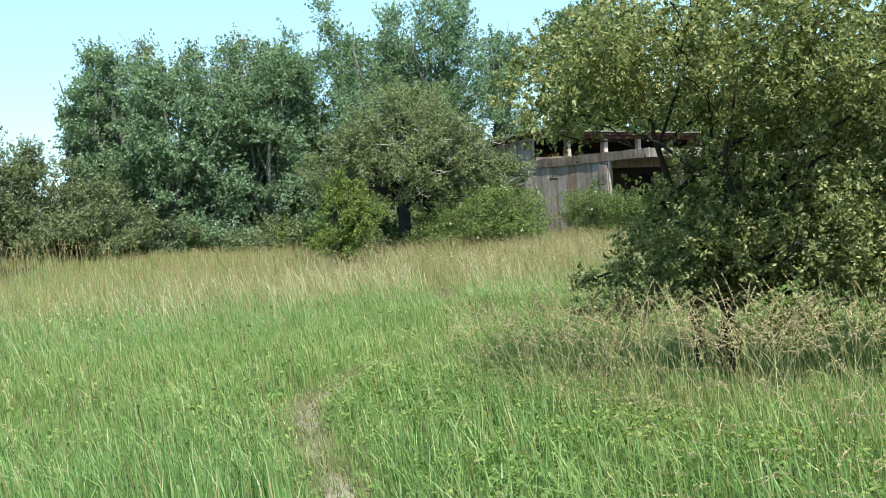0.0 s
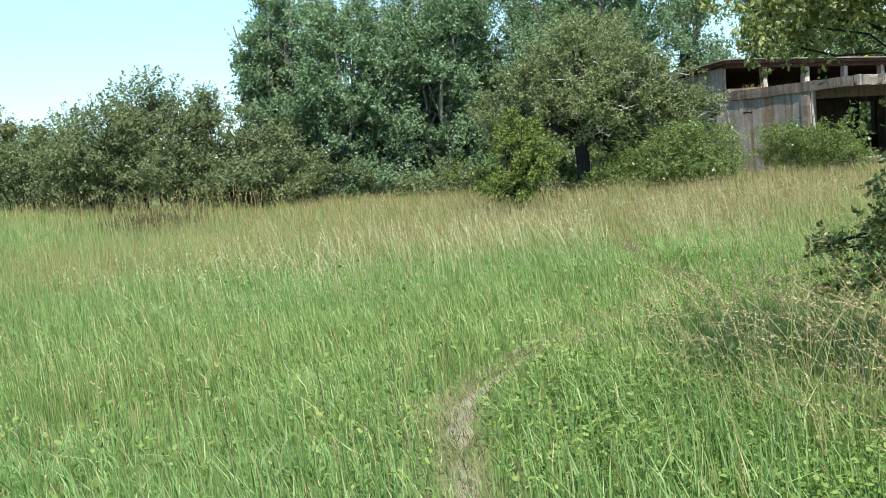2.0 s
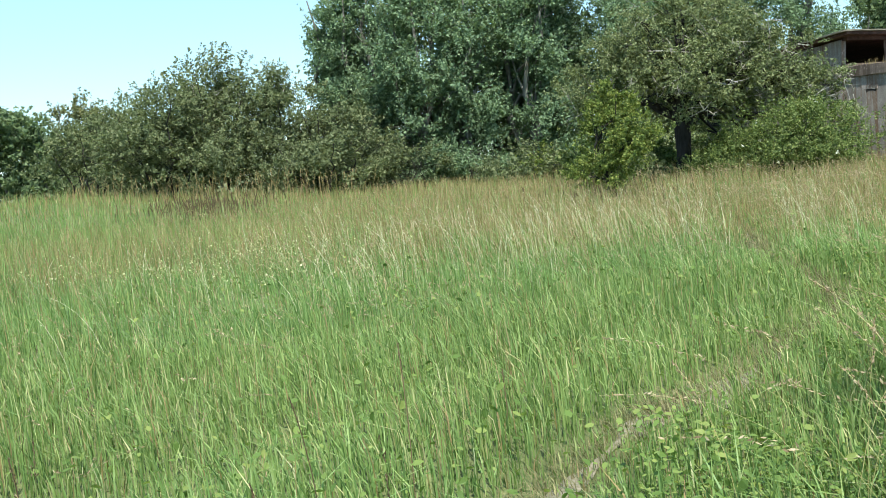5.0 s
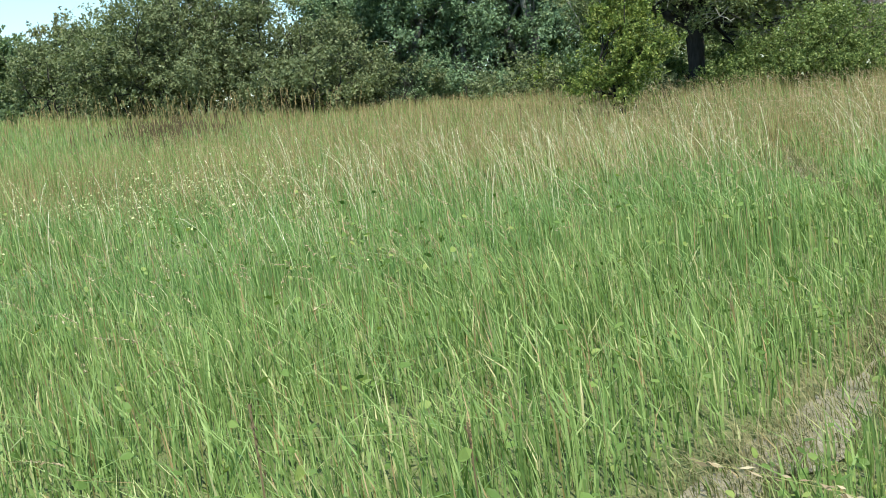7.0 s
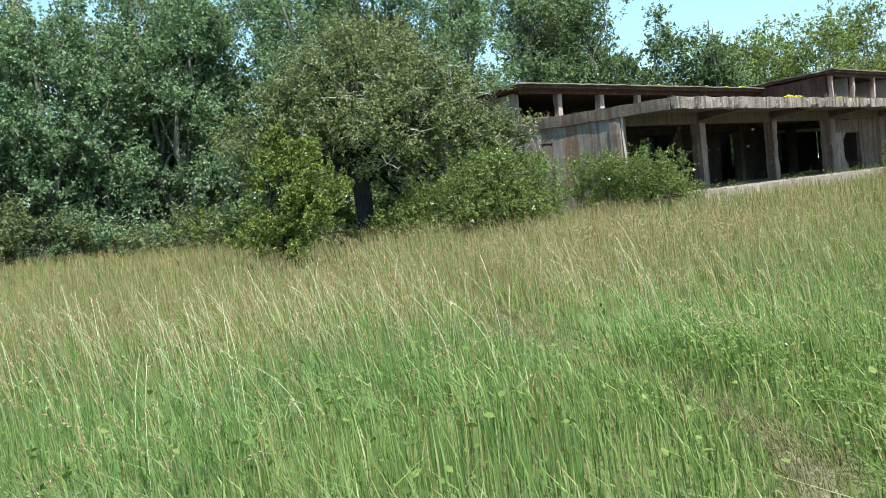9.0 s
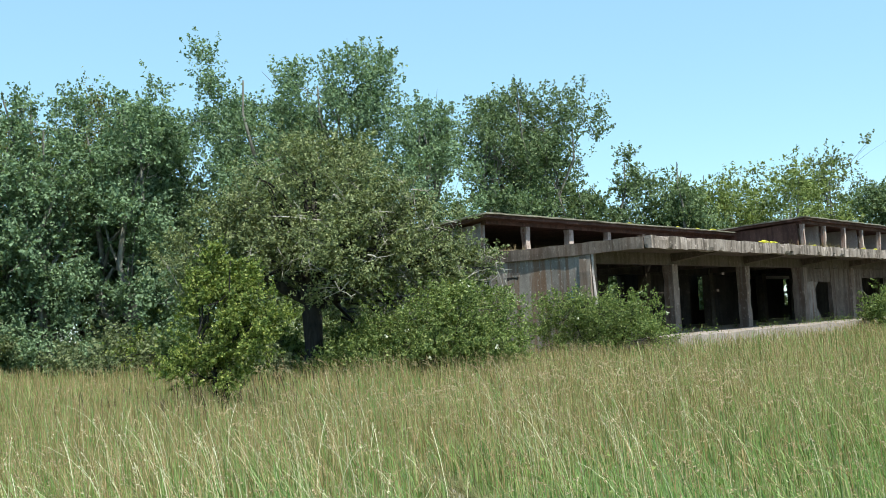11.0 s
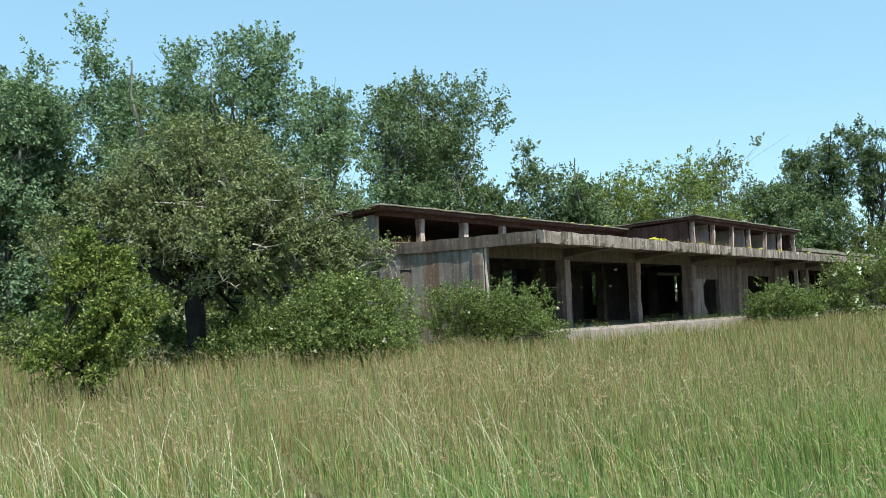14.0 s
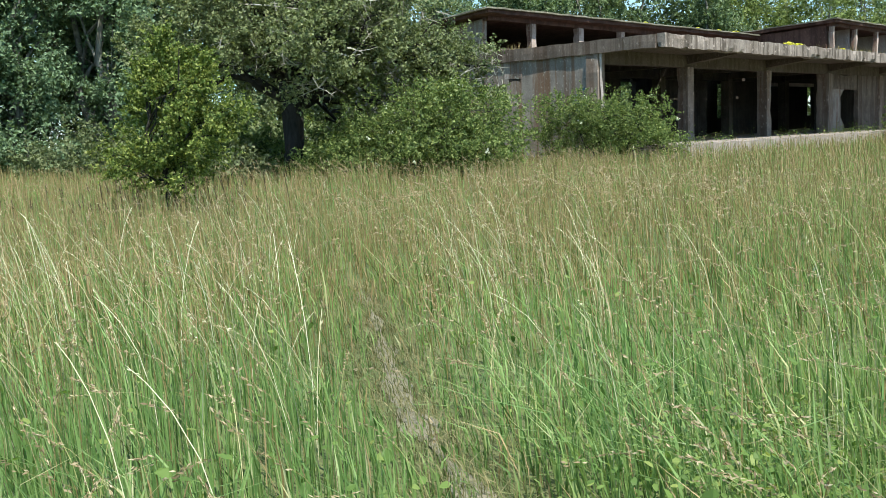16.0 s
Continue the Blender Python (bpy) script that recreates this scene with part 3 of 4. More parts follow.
def plant(name, x, y, lobes, leaves, clump, size, material, bark_material, label, category, seed, trunks=1, trunk_r=0.15,
          limbs=14, group="", shell=0.42, aspect=0.62, droop=0.0, hang=0.0, lean=(0, 0), spread=0.4, twigs=0, twig_material=None, fork=0.35, even=0.62, slim=False, rise=0.4, bough=0.42, cluster=20):
    """A tree or bush: tapered stems with limbs to the clumps, and a crown of single leaves. Lobes are relative to its foot."""
    rng = np.random.default_rng(seed)
    z = float(ground_z(x, y)) - 0.05
    foot = tagged(new(name), label, category, group)
    foot.location = (x, y, z)
    v, q, centres = crown_of(lobes, leaves, clump, size, seed + 1, shell, aspect, droop, hang, rise, even, slim, bough, cluster)
    top = max(l[2] + 0.55 * l[5] for l in lobes)
    pieces, tips = [], []
    for s in range(trunks):
        ang = 2 * math.pi * s / trunks + rng.uniform(0, 1)
        r = spread * (trunks > 1)
        base = np.array((r * 0.5 * math.cos(ang), r * 0.5 * math.sin(ang), 0.0))
        end = np.array((lean[0] + r * 2.2 * math.cos(ang), lean[1] + r * 2.2 * math.sin(ang), top * rng.uniform(0.8, 1.0)))
        t = np.linspace(0, 1, 8)[:, None]
        p = base + (end - base) * t + rng.normal(size=(8, 3)) * 0.03 * top * np.sin(np.pi * t)
        rad = trunk_r * np.concatenate([[1.35], np.linspace(1.0, 0.18, 7)])
        pieces.append(tube(p, rad, 8))
        tips.append((p, rad))
    pick = centres[rng.choice(len(centres), min(limbs, len(centres)), replace=False)]
    for c in pick:
        p, rad = tips[rng.integers(len(tips))]
        h = np.clip((c[2] * 0.75) / top, fork * 0.6, 0.92) * 7
        i = int(h)
        a = p[i] + (p[min(i + 1, 7)] - p[i]) * (h - i)
        r0 = 0.55 * rad[i]
        pieces.append(limb(a, c, r0, max(0.012, r0 * 0.22), rng))
        for _ in range(2):
            e = c + rng.normal(size=3) * clump * 1.5
            pieces.append(limb(a + (c - a) * 0.65, e, r0 * 0.3, 0.008, rng, 0.05, 4, 4))
    wv, wq = joined(pieces)
    part("trunk", mesh_of("trunk", wv, [wq], bark_material, True), foot)
    part("crown", mesh_of("crown", v, [q], material), foot)
    if twigs:
        bits = []
        for _ in range(twigs):
            l = lobes[rng.integers(len(lobes))]
            d = unit(rng.normal(size=3))
            a = np.array(l[:3]) + d * np.array(l[3:]) * rng.uniform(0.55, 0.8)
            b = np.array(l[:3]) + unit(d + 0.35 * rng.normal(size=3)) * np.array(l[3:]) * rng.uniform(0.95, 1.12)
            bits.append(limb(a, b, 0.022, 0.007, rng, -0.05, 4, 3))
            for _ in range(3):
                m = a + (b - a) * rng.uniform(0.3, 0.9)
                bits.append(limb(m, m + (b - a) * 0.4 + rng.normal(size=3) * 0.22, 0.011, 0.004, rng, 0, 3, 3))
        tv, tq = joined(bits)
        tagged(part("twig_tangle", mesh_of("twig_tangle", tv, [tq], twig_material), foot, "bare grey dead twigs"), kind="stuff")
    return foot


def blossom(foot, name, lobes, count, size, material, label, seed, petals=5):
    """White flowers on the outside of a bush."""
    rng = np.random.default_rng(seed)
    L = np.array(lobes)[rng.choice(len(lobes), count)]
    d = unit(rng.normal(size=(count, 3)) + np.array((-0.5, -0.6, 0.5)))
    p = L[:, :3] + d * L[:, 3:] * rng.uniform(0.95, 1.08, (count, 1))
    p = np.repeat(p, petals, 0) + rng.normal(size=(count * petals, 3)) * size * 0.45
    nrm = unit(np.repeat(d, petals, 0) + 0.4 * rng.normal(size=p.shape))
    v, q = leaf_cards(p, nrm, size, 0.9, 0, rng)
    tagged(part(name, mesh_of(name, v, [q], material), foot, label), kind="stuff")


# Tree beside the trail: a wide dome over a low skirt, with a gap between them on the trail's side.
pear_lobes = []
for u, w, z, ru, rz in ((1.1, 0.2, 3.35, 2.1, 0.95), (-0.5, 0.2, 3.5, 1.4, 0.75), (-1.2, 0.0, 3.3, 0.9, 0.6), (-0.9, -1.1, 3.4, 1.0, 0.6), (0.4, -1.2, 3.4, 1.0, 0.5), (-1.6, -0.2, 3.0, 0.5, 0.35), (0.3, -0.6, 3.1, 1.1, 0.7), (1.6, -0.5, 3.1, 1.1, 0.7), (2.8, 0.1, 3.2, 1.5, 1.1), (1.0, 0.1, 1.9, 1.3, 1.1), (0.15, 0.0, 2.25, 0.85, 0.7), (-0.2, 0.1, 1.75, 0.7, 0.6), (0.1, -0.3, 1.7, 0.75, 0.65), (-0.35, -0.2, 1.05, 0.7, 0.5), (0.4, -0.6, 1.2, 0.95, 0.8), (0.0, -0.2, 1.5, 0.8, 0.6), (-0.7, -0.1, 1.15, 0.7, 0.45), (-1.15, 0.0, 1.05, 0.55, 0.35), (0.9, -0.9, 1.0, 0.9, 0.7), (1.3, -0.7, 1.9, 1.0, 0.8), (2.5, 0.2, 1.9, 1.6, 1.4), (1.9, -0.9, 1.0, 1.1, 0.8), (2.6, -0.8, 2.0, 1.0, 1.0), (3.4, -0.4, 1.2, 1.4, 1.1), (3.8, 0.2, 2.5, 1.4, 1.2)):
    pear_lobes.append((0.745 * u + 0.667 * w, -0.667 * u + 0.745 * w, z, ru, ru, rz))
plant("wild_pear_tree", -28.05, -23.75, pear_lobes, 190000, 0.12, 0.053, L_NEAR, M_BARK_SHADED, "leafy wild pear tree with low spreading branches beside the trail", "tree", 11, 3, 0.06, 34, spread=0.3, shell=0.5, even=0.55, aspect=0.55, rise=0.15, bough=0.32, cluster=12)
# Old tree in front of the hall, its trunk coloured black for the crown's shade.
apple_rng = np.random.default_rng(23)
apple_lobes = [(0, 0, 4.6, 2.7, 2.7, 1.6), (0.1, -0.2, 5.8, 2.0, 2.0, 1.2), (-2.4, 2.2, 3.2, 1.1, 1.1, 1.2), (1.9, -2.1, 3.3, 1.6, 1.6, 1.4), (2.7, -2.8, 2.9, 1.2, 1.2, 1.1), (2.2, -2.5, 4.3, 1.2, 1.2, 0.9), (1.7, -1.5, 2.6, 1.1, 1.1, 0.8), (3.3, -3.2, 2.2, 0.8, 0.8, 0.8), (3.4, -3.5, 3.2, 0.8, 0.8, 0.7), (3.6, -3.8, 2.4, 0.6, 0.6, 0.6)]
for i in range(17):
    a, far, h = i * 2.4, apple_rng.uniform(1.6, 3.6), apple_rng.uniform(2.5, 5.2)
    far *= 1.0 if h < 4.2 else 0.75
    h -= 0.8 if far > 2.7 else 0.0
    r = apple_rng.uniform(0.75, 1.35)
    apple_lobes.append((far * math.cos(a), far * math.sin(a), h, r, r, r * 0.8))
plant("old_apple_tree", -9.9, 3.1, apple_lobes, 125000, 0.24, 0.078, L_APPLE, M_BARK_SHADED, "old apple tree with black trunk and many dead grey twigs", "tree", 21, 2, 0.27, 60, spread=0.16, rise=-0.15, fork=0.6, twigs=260, twig_material=M_BARK_DEAD, slim=True)
plant("young_shrub_tree", -17.2, -2.5, [(0, 0, 2.0, 0.68, 0.68, 1.1), (0.32, -0.4, 1.45, 0.66, 0.66, 0.85), (-0.32, 0.36, 1.35, 0.7, 0.7, 0.9), (0, 0, 0.8, 0.7, 0.7, 0.5), (0.1, 0.1, 2.7, 0.38, 0.38, 0.7), (-0.4, 0.25, 2.25, 0.32, 0.32, 0.5), (0.36, -0.25, 2.3, 0.36, 0.36, 0.55)],
      34000, 0.12, 0.056, L_SHRUB, M_BARK_SHADED, "small bushy tree with bright yellow-green leaves in the meadow", "shrub", 31, 3, 0.05, 26, spread=0.2, slim=True)
bramble_lobes = [(0, 0, 0.95, 1.8, 1.7, 1.25), (0.7, -1.2, 1.0, 1.2, 1.2, 1.2), (-0.8, 1.1, 0.7, 1.1, 1.1, 0.85), (0.9, -0.2, 1.45, 1.0, 1.0, 1.1), (-1.7, 2.1, 0.4, 0.8, 0.8, 0.5)]
foot = plant("bramble_bush", -9.1, -0.9, bramble_lobes, 62000, 0.20, 0.064, L_BRAMBLE, M_BARK_SHADED, "dense mound of green brambles with a few white flowers", "bush", 41, 5, 0.02, 20, spread=0.7, slim=True, cluster=9)
blossom(foot, "flowers", bramble_lobes, 14, 0.06, P_WHITE, "small white bramble flowers", 42)
rose_lobes = [(0, 0, 1.1, 1.3, 1.4, 1.05), (-0.7, 1.0, 1.2, 1.1, 1.1, 1.0), (0.5, -1.1, 0.85, 1.0, 1.0, 0.8), (0.9, -0.9, 1.5, 0.5, 0.5, 0.6)]
foot = plant("wild_rose_bush", -1.4, -1.3, rose_lobes, 42000, 0.18, 0.057, L_BRAMBLE, M_BARK_SHADED, "wild rose bush with pale blossoms before the end wall", "bush", 51, 5, 0.02, 18, spread=0.6, slim=True, cluster=9)
blossom(foot, "flowers", rose_lobes, 6, 0.08, P_WHITE, "pale rose blossoms", 52)
b1 = [(0, 0, 1.1, 1.2, 1.2, 1.15), (0.9, -0.8, 0.8, 1.0, 0.9, 0.8), (-0.7, 0.5, 0.9, 0.9, 0.8, 0.9), (0.1, 0.2, 1.8, 0.5, 0.5, 0.5)]
foot = plant("elder_bush", 18.2, -4.4, b1, 24000, 0.22, 0.085, L_BRAMBLE, M_BARK_GREY, "green elder bush growing against the hall floor", "bush", 61, 4, 0.03, 14, group="bushes along the hall", spread=0.7, slim=True, cluster=8)
blossom(foot, "umbels", b1, 4, 0.09, P_WHITE, "white flower umbels", 62, 7)
b2 = [(0, 0, 2.0, 2.2, 2.2, 1.9), (1.8, -1.8, 1.9, 2.4, 2.2, 1.8), (-1.4, 0.9, 1.5, 1.6, 1.5, 1.5), (3.2, -3.4, 1.6, 2.2, 2.2, 1.6)]
foot = plant("elder_bush", 30.6, -5.4, b2, 34000, 0.3, 0.11, L_BRAMBLE, M_BARK_GREY, "tall elder bush with white flower umbels before the canopy", "bush", 63, 4, 0.04, 16, group="bushes along the hall", spread=0.7, slim=True, cluster=8)
blossom(foot, "umbels", b2, 24, 0.14, P_WHITE, "white flower umbels", 64, 7)


FORMS = {"column": [(0, 0.7), (0.25, 0.95), (0.55, 1.0), (0.85, 0.9), (1, 0.5)], "fan": [(0, 0.15), (0.3, 0.55), (0.6, 1.0), (0.85, 0.85), (1, 0.4)],
         "dome": [(0, 0.8), (0.4, 1.0), (0.75, 0.95), (1, 0.7)], "spire": [(0, 0.85), (0.35, 1.0), (0.7, 0.6), (1, 0.12)]}


def poplar(name, x, y, top, r, leaves, size, material, label, seed, group, low=0.12, trunks=2, bark_material=None, hang=0.0, gaps=0.45, limbs=26, clump=0.5, form="column", leaders=3, rise=0.55, spread=None):
    """A tall tree: leaders that end at uneven heights, each with its own stack of small lobes. top: height over its foot."""
    rng = np.random.default_rng(seed)
    at, width = zip(*FORMS[form])
    lobes = []
    turn = rng.uniform(0, 6.28)
    for j in range(leaders):
        a = turn + 2 * math.pi * j / leaders + rng.uniform(-0.3, 0.3)
        tip = top * (1.0 if j == 0 else rng.uniform(0.86 if form != "dome" else 0.93, 1.0))
        off = r * (0.5 if leaders > 1 else 0.0) * rng.uniform(0.8, 1.15)
        n = max(5, int(tip * (1 - low) / 1.5))
        for i in range(n):
            f = low + (1 - low) * (i + 0.5) / n
            e = float(np.interp((f - low) / (1 - low), at, width))
            w = r * e * (0.60 if leaders > 1 else 0.85) * rng.uniform(0.65, 1.1)
            b, o = a + rng.normal() * 0.5, off * min(1.0, e + 0.15) * rng.uniform(0.7, 1.25)
            lobes.append((o * math.cos(b), o * math.sin(b), tip * f, w, w, max(0.55 * w, 0.65 * tip * (1 - low) / n)))
    return plant(name, x, y, lobes, int(leaves * 1.45), clump, size * 0.70, material, bark_material or M_BARK_GREY, label, "tree", seed, trunks, 0.11 + 0.006 * top, limbs, group, gaps, spread=spread or 0.5 + 0.05 * r, hang=hang, slim=True, rise=rise, cluster=14 if size < 0.25 else 7)


GROVE = "grove behind the meadow"
for i, (x, y, top, r, mat, what) in enumerate((
        (-14.4, 24.4, 10.4, 2.0, L_ASPEN, 0), (-12.8, 24.5, 11.6, 2.3, L_ASPEN, 0), (-9.8, 27.0, 13.5, 2.6, L_BIRCH, 1), (-8.0, 24.0, 12.9, 2.7, L_BIRCH, 1), (-5.5, 22.6, 13.4, 2.2, L_BIRCH, 1),
        (-9.8, 19.0, 11.4, 2.7, L_ASPEN, 0), (-7.2, 17.4, 11.9, 2.6, L_ASPEN, 0), (-12.0, 20.2, 10.4, 2.6, L_ASPEN, 0), (-4.6, 19.2, 11.4, 2.4, L_ASPEN, 0))):
    poplar("birch_tree" if what else "aspen_tree", x, y, top, r, 25000 if not what else 14000, 0.20, mat,
           "birch with hanging olive twigs at the grove's back" if what else "grey-green aspen with thin pale stems at the meadow's edge", 500 + 7 * i, GROVE, 0.06, 3, None, 0.55 if what else 0.0, 0.42, 14, 0.5, "column", 3, -0.3 if what else 0.5)
TALL = "tall poplars beside the hall"
for i, (x, y, top, r, n) in enumerate(((-1.1, 16.9, 13.7, 3.8, 46000), (2.9, 15.1, 14.2, 4.1, 50000), (8.2, 14.8, 12.6, 3.0, 24000), (-0.6, 24.0, 10.5, 3.0, 14000), (5.4, 18.2, 11.0, 2.6, 13000), (-3.6, 24.0, 11.0, 2.6, 12000), (-3.9, 20.6, 11.6, 2.5, 13000))):
    poplar("poplar_tree", x, y, top, r, n, 0.2, L_ASPEN, "tall loose-crowned grey poplar behind the old apple tree", 600 + 7 * i, TALL, 0.12, 2, None, 0, 0.5, 30, 0.5, "column", 3, 0.6)
BACK = "trees behind the hall"
poplar("poplar_tree", 31.9, 25.8, 19.2, 6.2, 40000, 0.28, L_POPLAR, "broad tall poplar with pale fanning branches behind the hall", 701, BACK, 0.22, 7, None, 0, 0.35, 70, 0.6, "fan", 9, 0.9, 1.7)
for i, (x, y, top, r, mat) in enumerate(((36.2, 19.6, 13.2, 3.2, L_POPLAR), (38.8, 16.8, 12.8, 3.2, L_POPLAR), (33.5, 21.6, 11.4, 3.2, L_POPLAR), (41.5, 17.5, 10.6, 3.0, L_POPLAR), (26.0, 22.0, 10.5, 3.2, L_POPLAR), (20.0, 20.0, 9.0, 3.0, L_POPLAR))):
    poplar("ash_tree", x, y, top, r * 1.2, 15000, 0.30, mat, "dark green bushy tree behind the hall roof", 720 + 7 * i, BACK, 0.08, 2, M_BARK_GREY, 0, 0.5, 16, 0.6, "spire", 3, 0.6)
for i, (x, y, top, r, mat) in enumerate(((64.0, 27.4, 14.8, 5.2, L_LIGHT), (64.5, 18.8, 14.2, 5.0, L_LIGHT), (79.0, 21.0, 18.2, 5.8, L_FAR), (70.5, 27.5, 13.6, 5.0, L_WILLOW), (60.0, 38.0, 13.0, 4.6, L_FAR), (73.0, 12.9, 12.6, 3.2, L_POPLAR), (84, 11.5, 11.5, 3.6, L_POPLAR), (84, 5.0, 8.0, 3.4, L_FAR), (90, -1.0, 8.0, 4.0, L_FAR))):
    poplar("willow_tree", x, y, top, r * 1.2, 14000, 0.36, mat, "rounded light green tree far behind the hall", 760 + 7 * i, BACK, 0.08, 2, M_BARK_GREY, 0, 0.5, 12, 0.8, "dome", 5, 0.5)
for i, (x, y, top, r) in enumerate(((87.4, 14.0, 18.2, 2.6), (89.5, 10.7, 20.5, 3.2), (92.1, 7.0, 20.8, 3.4), (94.0, 3.0, 18.5, 3.4))):
    poplar("pine_tree", x, y, top, r, 9000, 0.34, L_POPLAR, "tall sparse tree with bare lower stems far behind the hall", 800 + 7 * i, BACK, 0.40, 2, M_BARK_SHADED, 0, 0.6, 34, 0.6, "fan", 3, 0.6)
WILL = "bushes at the meadow's edge"
for i, (x, y, h, r, n, mat) in enumerate(((-24.5, 20.0, 5.2, 2.2, 12000, L_WILLOW), (-22.1, 21.0, 6.7, 2.6, 20000, L_WILLOW), (-19.4, 20.4, 5.9, 2.5, 16000, L_WILLOW), (-16.6, 19.6, 4.8, 2.0, 9000, L_WILLOW), (-27.2, 24.5, 4.0, 2.0, 7000, L_WILLOW), (-18.5, 16.6, 2.9, 1.8, 8000, L_WILLOW), (-24.2, 31.0, 6.4, 3.0, 9000, L_WILLOW))):
    lobes = [(0, 0, h * 0.55, r, r, h * 0.42), (r * 0.6, -r * 0.4, h * 0.35, r * 0.8, r * 0.8, h * 0.33), (-r * 0.6, r * 0.2, h * 0.4, r * 0.8, r * 0.8, h * 0.36), (0.1 * r, 0, h * 0.8, r * 0.6, r * 0.6, h * 0.22)]
    plant("willow_bush", x, y, lobes, int(n * 2.2), 0.34, 0.11, mat, M_BARK_SHADED, "rounded willow thicket at the meadow's far edge", "bush", 840 + 7 * i, 5, 0.05, 26, WILL, spread=0.9, twigs=14 if i in (1, 2) else 0, twig_material=M_BARK_DEAD, slim=True)
for i, (x, y, h, r, mat) in enumerate(((-14.2, 17.8, 2.4, 1.5, L_WILLOW), (-11.0, 16.6, 1.9, 1.4, L_ASPEN), (-8.2, 14.6, 1.5, 1.3, L_SHRUB), (-6.0, 12.0, 1.6, 1.3, L_BRAMBLE), (-12.6, 18.4, 3.0, 1.5, L_ASPEN), (-4.2, 14.5, 2.6, 1.6, L_ASPEN), (-18.0, 17.6, 1.6, 1.4, L_BRAMBLE), (-12.4, 3.4, 1.1, 1.0, L_WILLOW), (-9.3, 1.4, 0.9, 0.8, L_SHRUB), (-7.0, 9.0, 2.4, 1.8, L_APPLE), (-11.0, 11.5, 1.6, 1.7, L_WILLOW), (-5.0, 16.5, 2.6, 1.8, L_BRAMBLE), (-0.5, 15.0, 3.0, 2.2, L_APPLE), (-10.5, 6.6, 1.5, 1.5, L_BRAMBLE), (-7.4, 6.0, 1.8, 1.7, L_BRAMBLE), (-2.5, 11.0, 2.2, 1.8, L_BRAMBLE))):
    lobes = [(0, 0, h * 0.5, r, r, h * 0.5), (r * 0.7, -r * 0.5, h * 0.35, r * 0.7, r * 0.7, h * 0.35), (-r * 0.6, r * 0.5, h * 0.4, r * 0.7, r * 0.7, h * 0.4)]
    plant("undergrowth_bush", x, y, lobes, 6500, 0.3, 0.11, mat, M_BARK_SHADED, "low leafy undergrowth bush below the trees", "bush", 900 + 7 * i, 4, 0.025, 10, "undergrowth below the trees", spread=0.5, slim=True)
FARW = "far trees beyond the meadow"
for i, (x, y, top, r, mat) in enumerate(((-24.5, 94, 10.0, 4.0, L_FAR), (-19.4, 93, 11.8, 3.2, L_BIRCH), (-15.5, 93, 9.5, 3.4, L_FAR), (-10.0, 92, 9.0, 4.0, L_FAR), (-28.6, 56, 6.8, 2.8, L_POPLAR), (-25.8, 55, 5.6, 2.6, L_POPLAR), (-23.0, 50, 4.6, 2.4, L_WILLOW), (-31, 80, 8, 4.0, L_FAR), (-4, 92, 10, 4, L_FAR), (-38, 92, 9, 4.4, L_FAR))):
    poplar("far_tree", x, y, top, r, 6000, 0.42, mat, "hazy green tree beyond the far edge of the meadow", 980 + 7 * i, FARW, 0.05, 2, M_BARK_GREY, 0.4 if mat is L_BIRCH else 0, 0.5, 8, 0.7, "dome", 3)

# Closing wood all round, behind the camera and beyond the hall.
rng = np.random.default_rng(77)
wood = []
for i in range(130):
    a = rng.uniform(0, 2 * math.pi)
    d = rng.uniform(105, 150)
    x, y = -20 + d * math.cos(a), d * math.sin(a)
    h = rng.uniform(6, 10)
    wood.append((x, y, float(ground_z(x, y)) + h * 0.5, 5.5, 5.5, h * 0.5))
v, q, _ = crown_of(wood, 30000, 1.3, 1.2, 78, 0.4, slim=True)
tagged(new("far_wood", mesh_of("far_wood", v, [q], L_FAR)), "distant belt of green woodland round the meadow", "woodland", kind="stuff")

# Moss cushions on the roof edges.
for i, (x, y, z, n) in enumerate(((9.2, -2.25, 3.36, 60), (9.9, -2.3, 3.36, 40), (14.2, -2.3, 3.35, 14), (20.4, -2.3, 3.36, 16), (22.0, -2.3, 3.36, 12), (25.2, -2.3, 3.36, 14), (30.5, -2.3, 3.36, 16), (44.0, -2.3, 3.37, 26), (9.8, 4.15, 4.8, 22), (14.2, 4.15, 4.8, 26), (16.2, 4.15, 4.8, 30), (18.0, 4.2, 4.82, 40), (33.0, 0.35, 5.24, 14))):
    bm = bmesh.new()
    bmesh.ops.create_icosphere(bm, subdivisions=3, radius=1)
    for w in bm.verts:
        d = 1 + 0.5 * noise.noise(w.co * 2.2 + Vector((i * 7, 0, 0))) + 0.25 * noise.noise(w.co * 6)
        w.co = Vector((w.co.x * (0.10 + 0.006 * n), w.co.y * 0.10, max(w.co.z, -0.3) * (0.05 + 0.0008 * n))) * d + Vector((x, y, z))
    me = bpy.data.meshes.new("moss_cushion")
    bm.to_mesh(me)
    bm.free()
    me.materials.append(P_MOSS)
    tagged(new("moss_cushion", me), "bright yellow moss cushion on the concrete roof edge", "moss", "moss on the roof")


# ---- meadow ----
CAMLINE = np.array([(-37.3, -29.8), (-34.4, -25.9), (-32.3, -22.7), (-30.3, -19.5), (-28.6, -18.8), (-27.2, -18.1)])


def line_distance(x, y):
    best = np.full(np.shape(x), 1e9)
    for (ax, ay), (bx, by) in zip(CAMLINE[:-1], CAMLINE[1:]):
        dx, dy = bx - ax, by - ay
        t = np.clip(((x - ax) * dx + (y - ay) * dy) / (dx * dx + dy * dy), 0, 1)
        best = np.minimum(best, np.hypot(x - ax - t * dx, y - ay - t * dy))
    return best


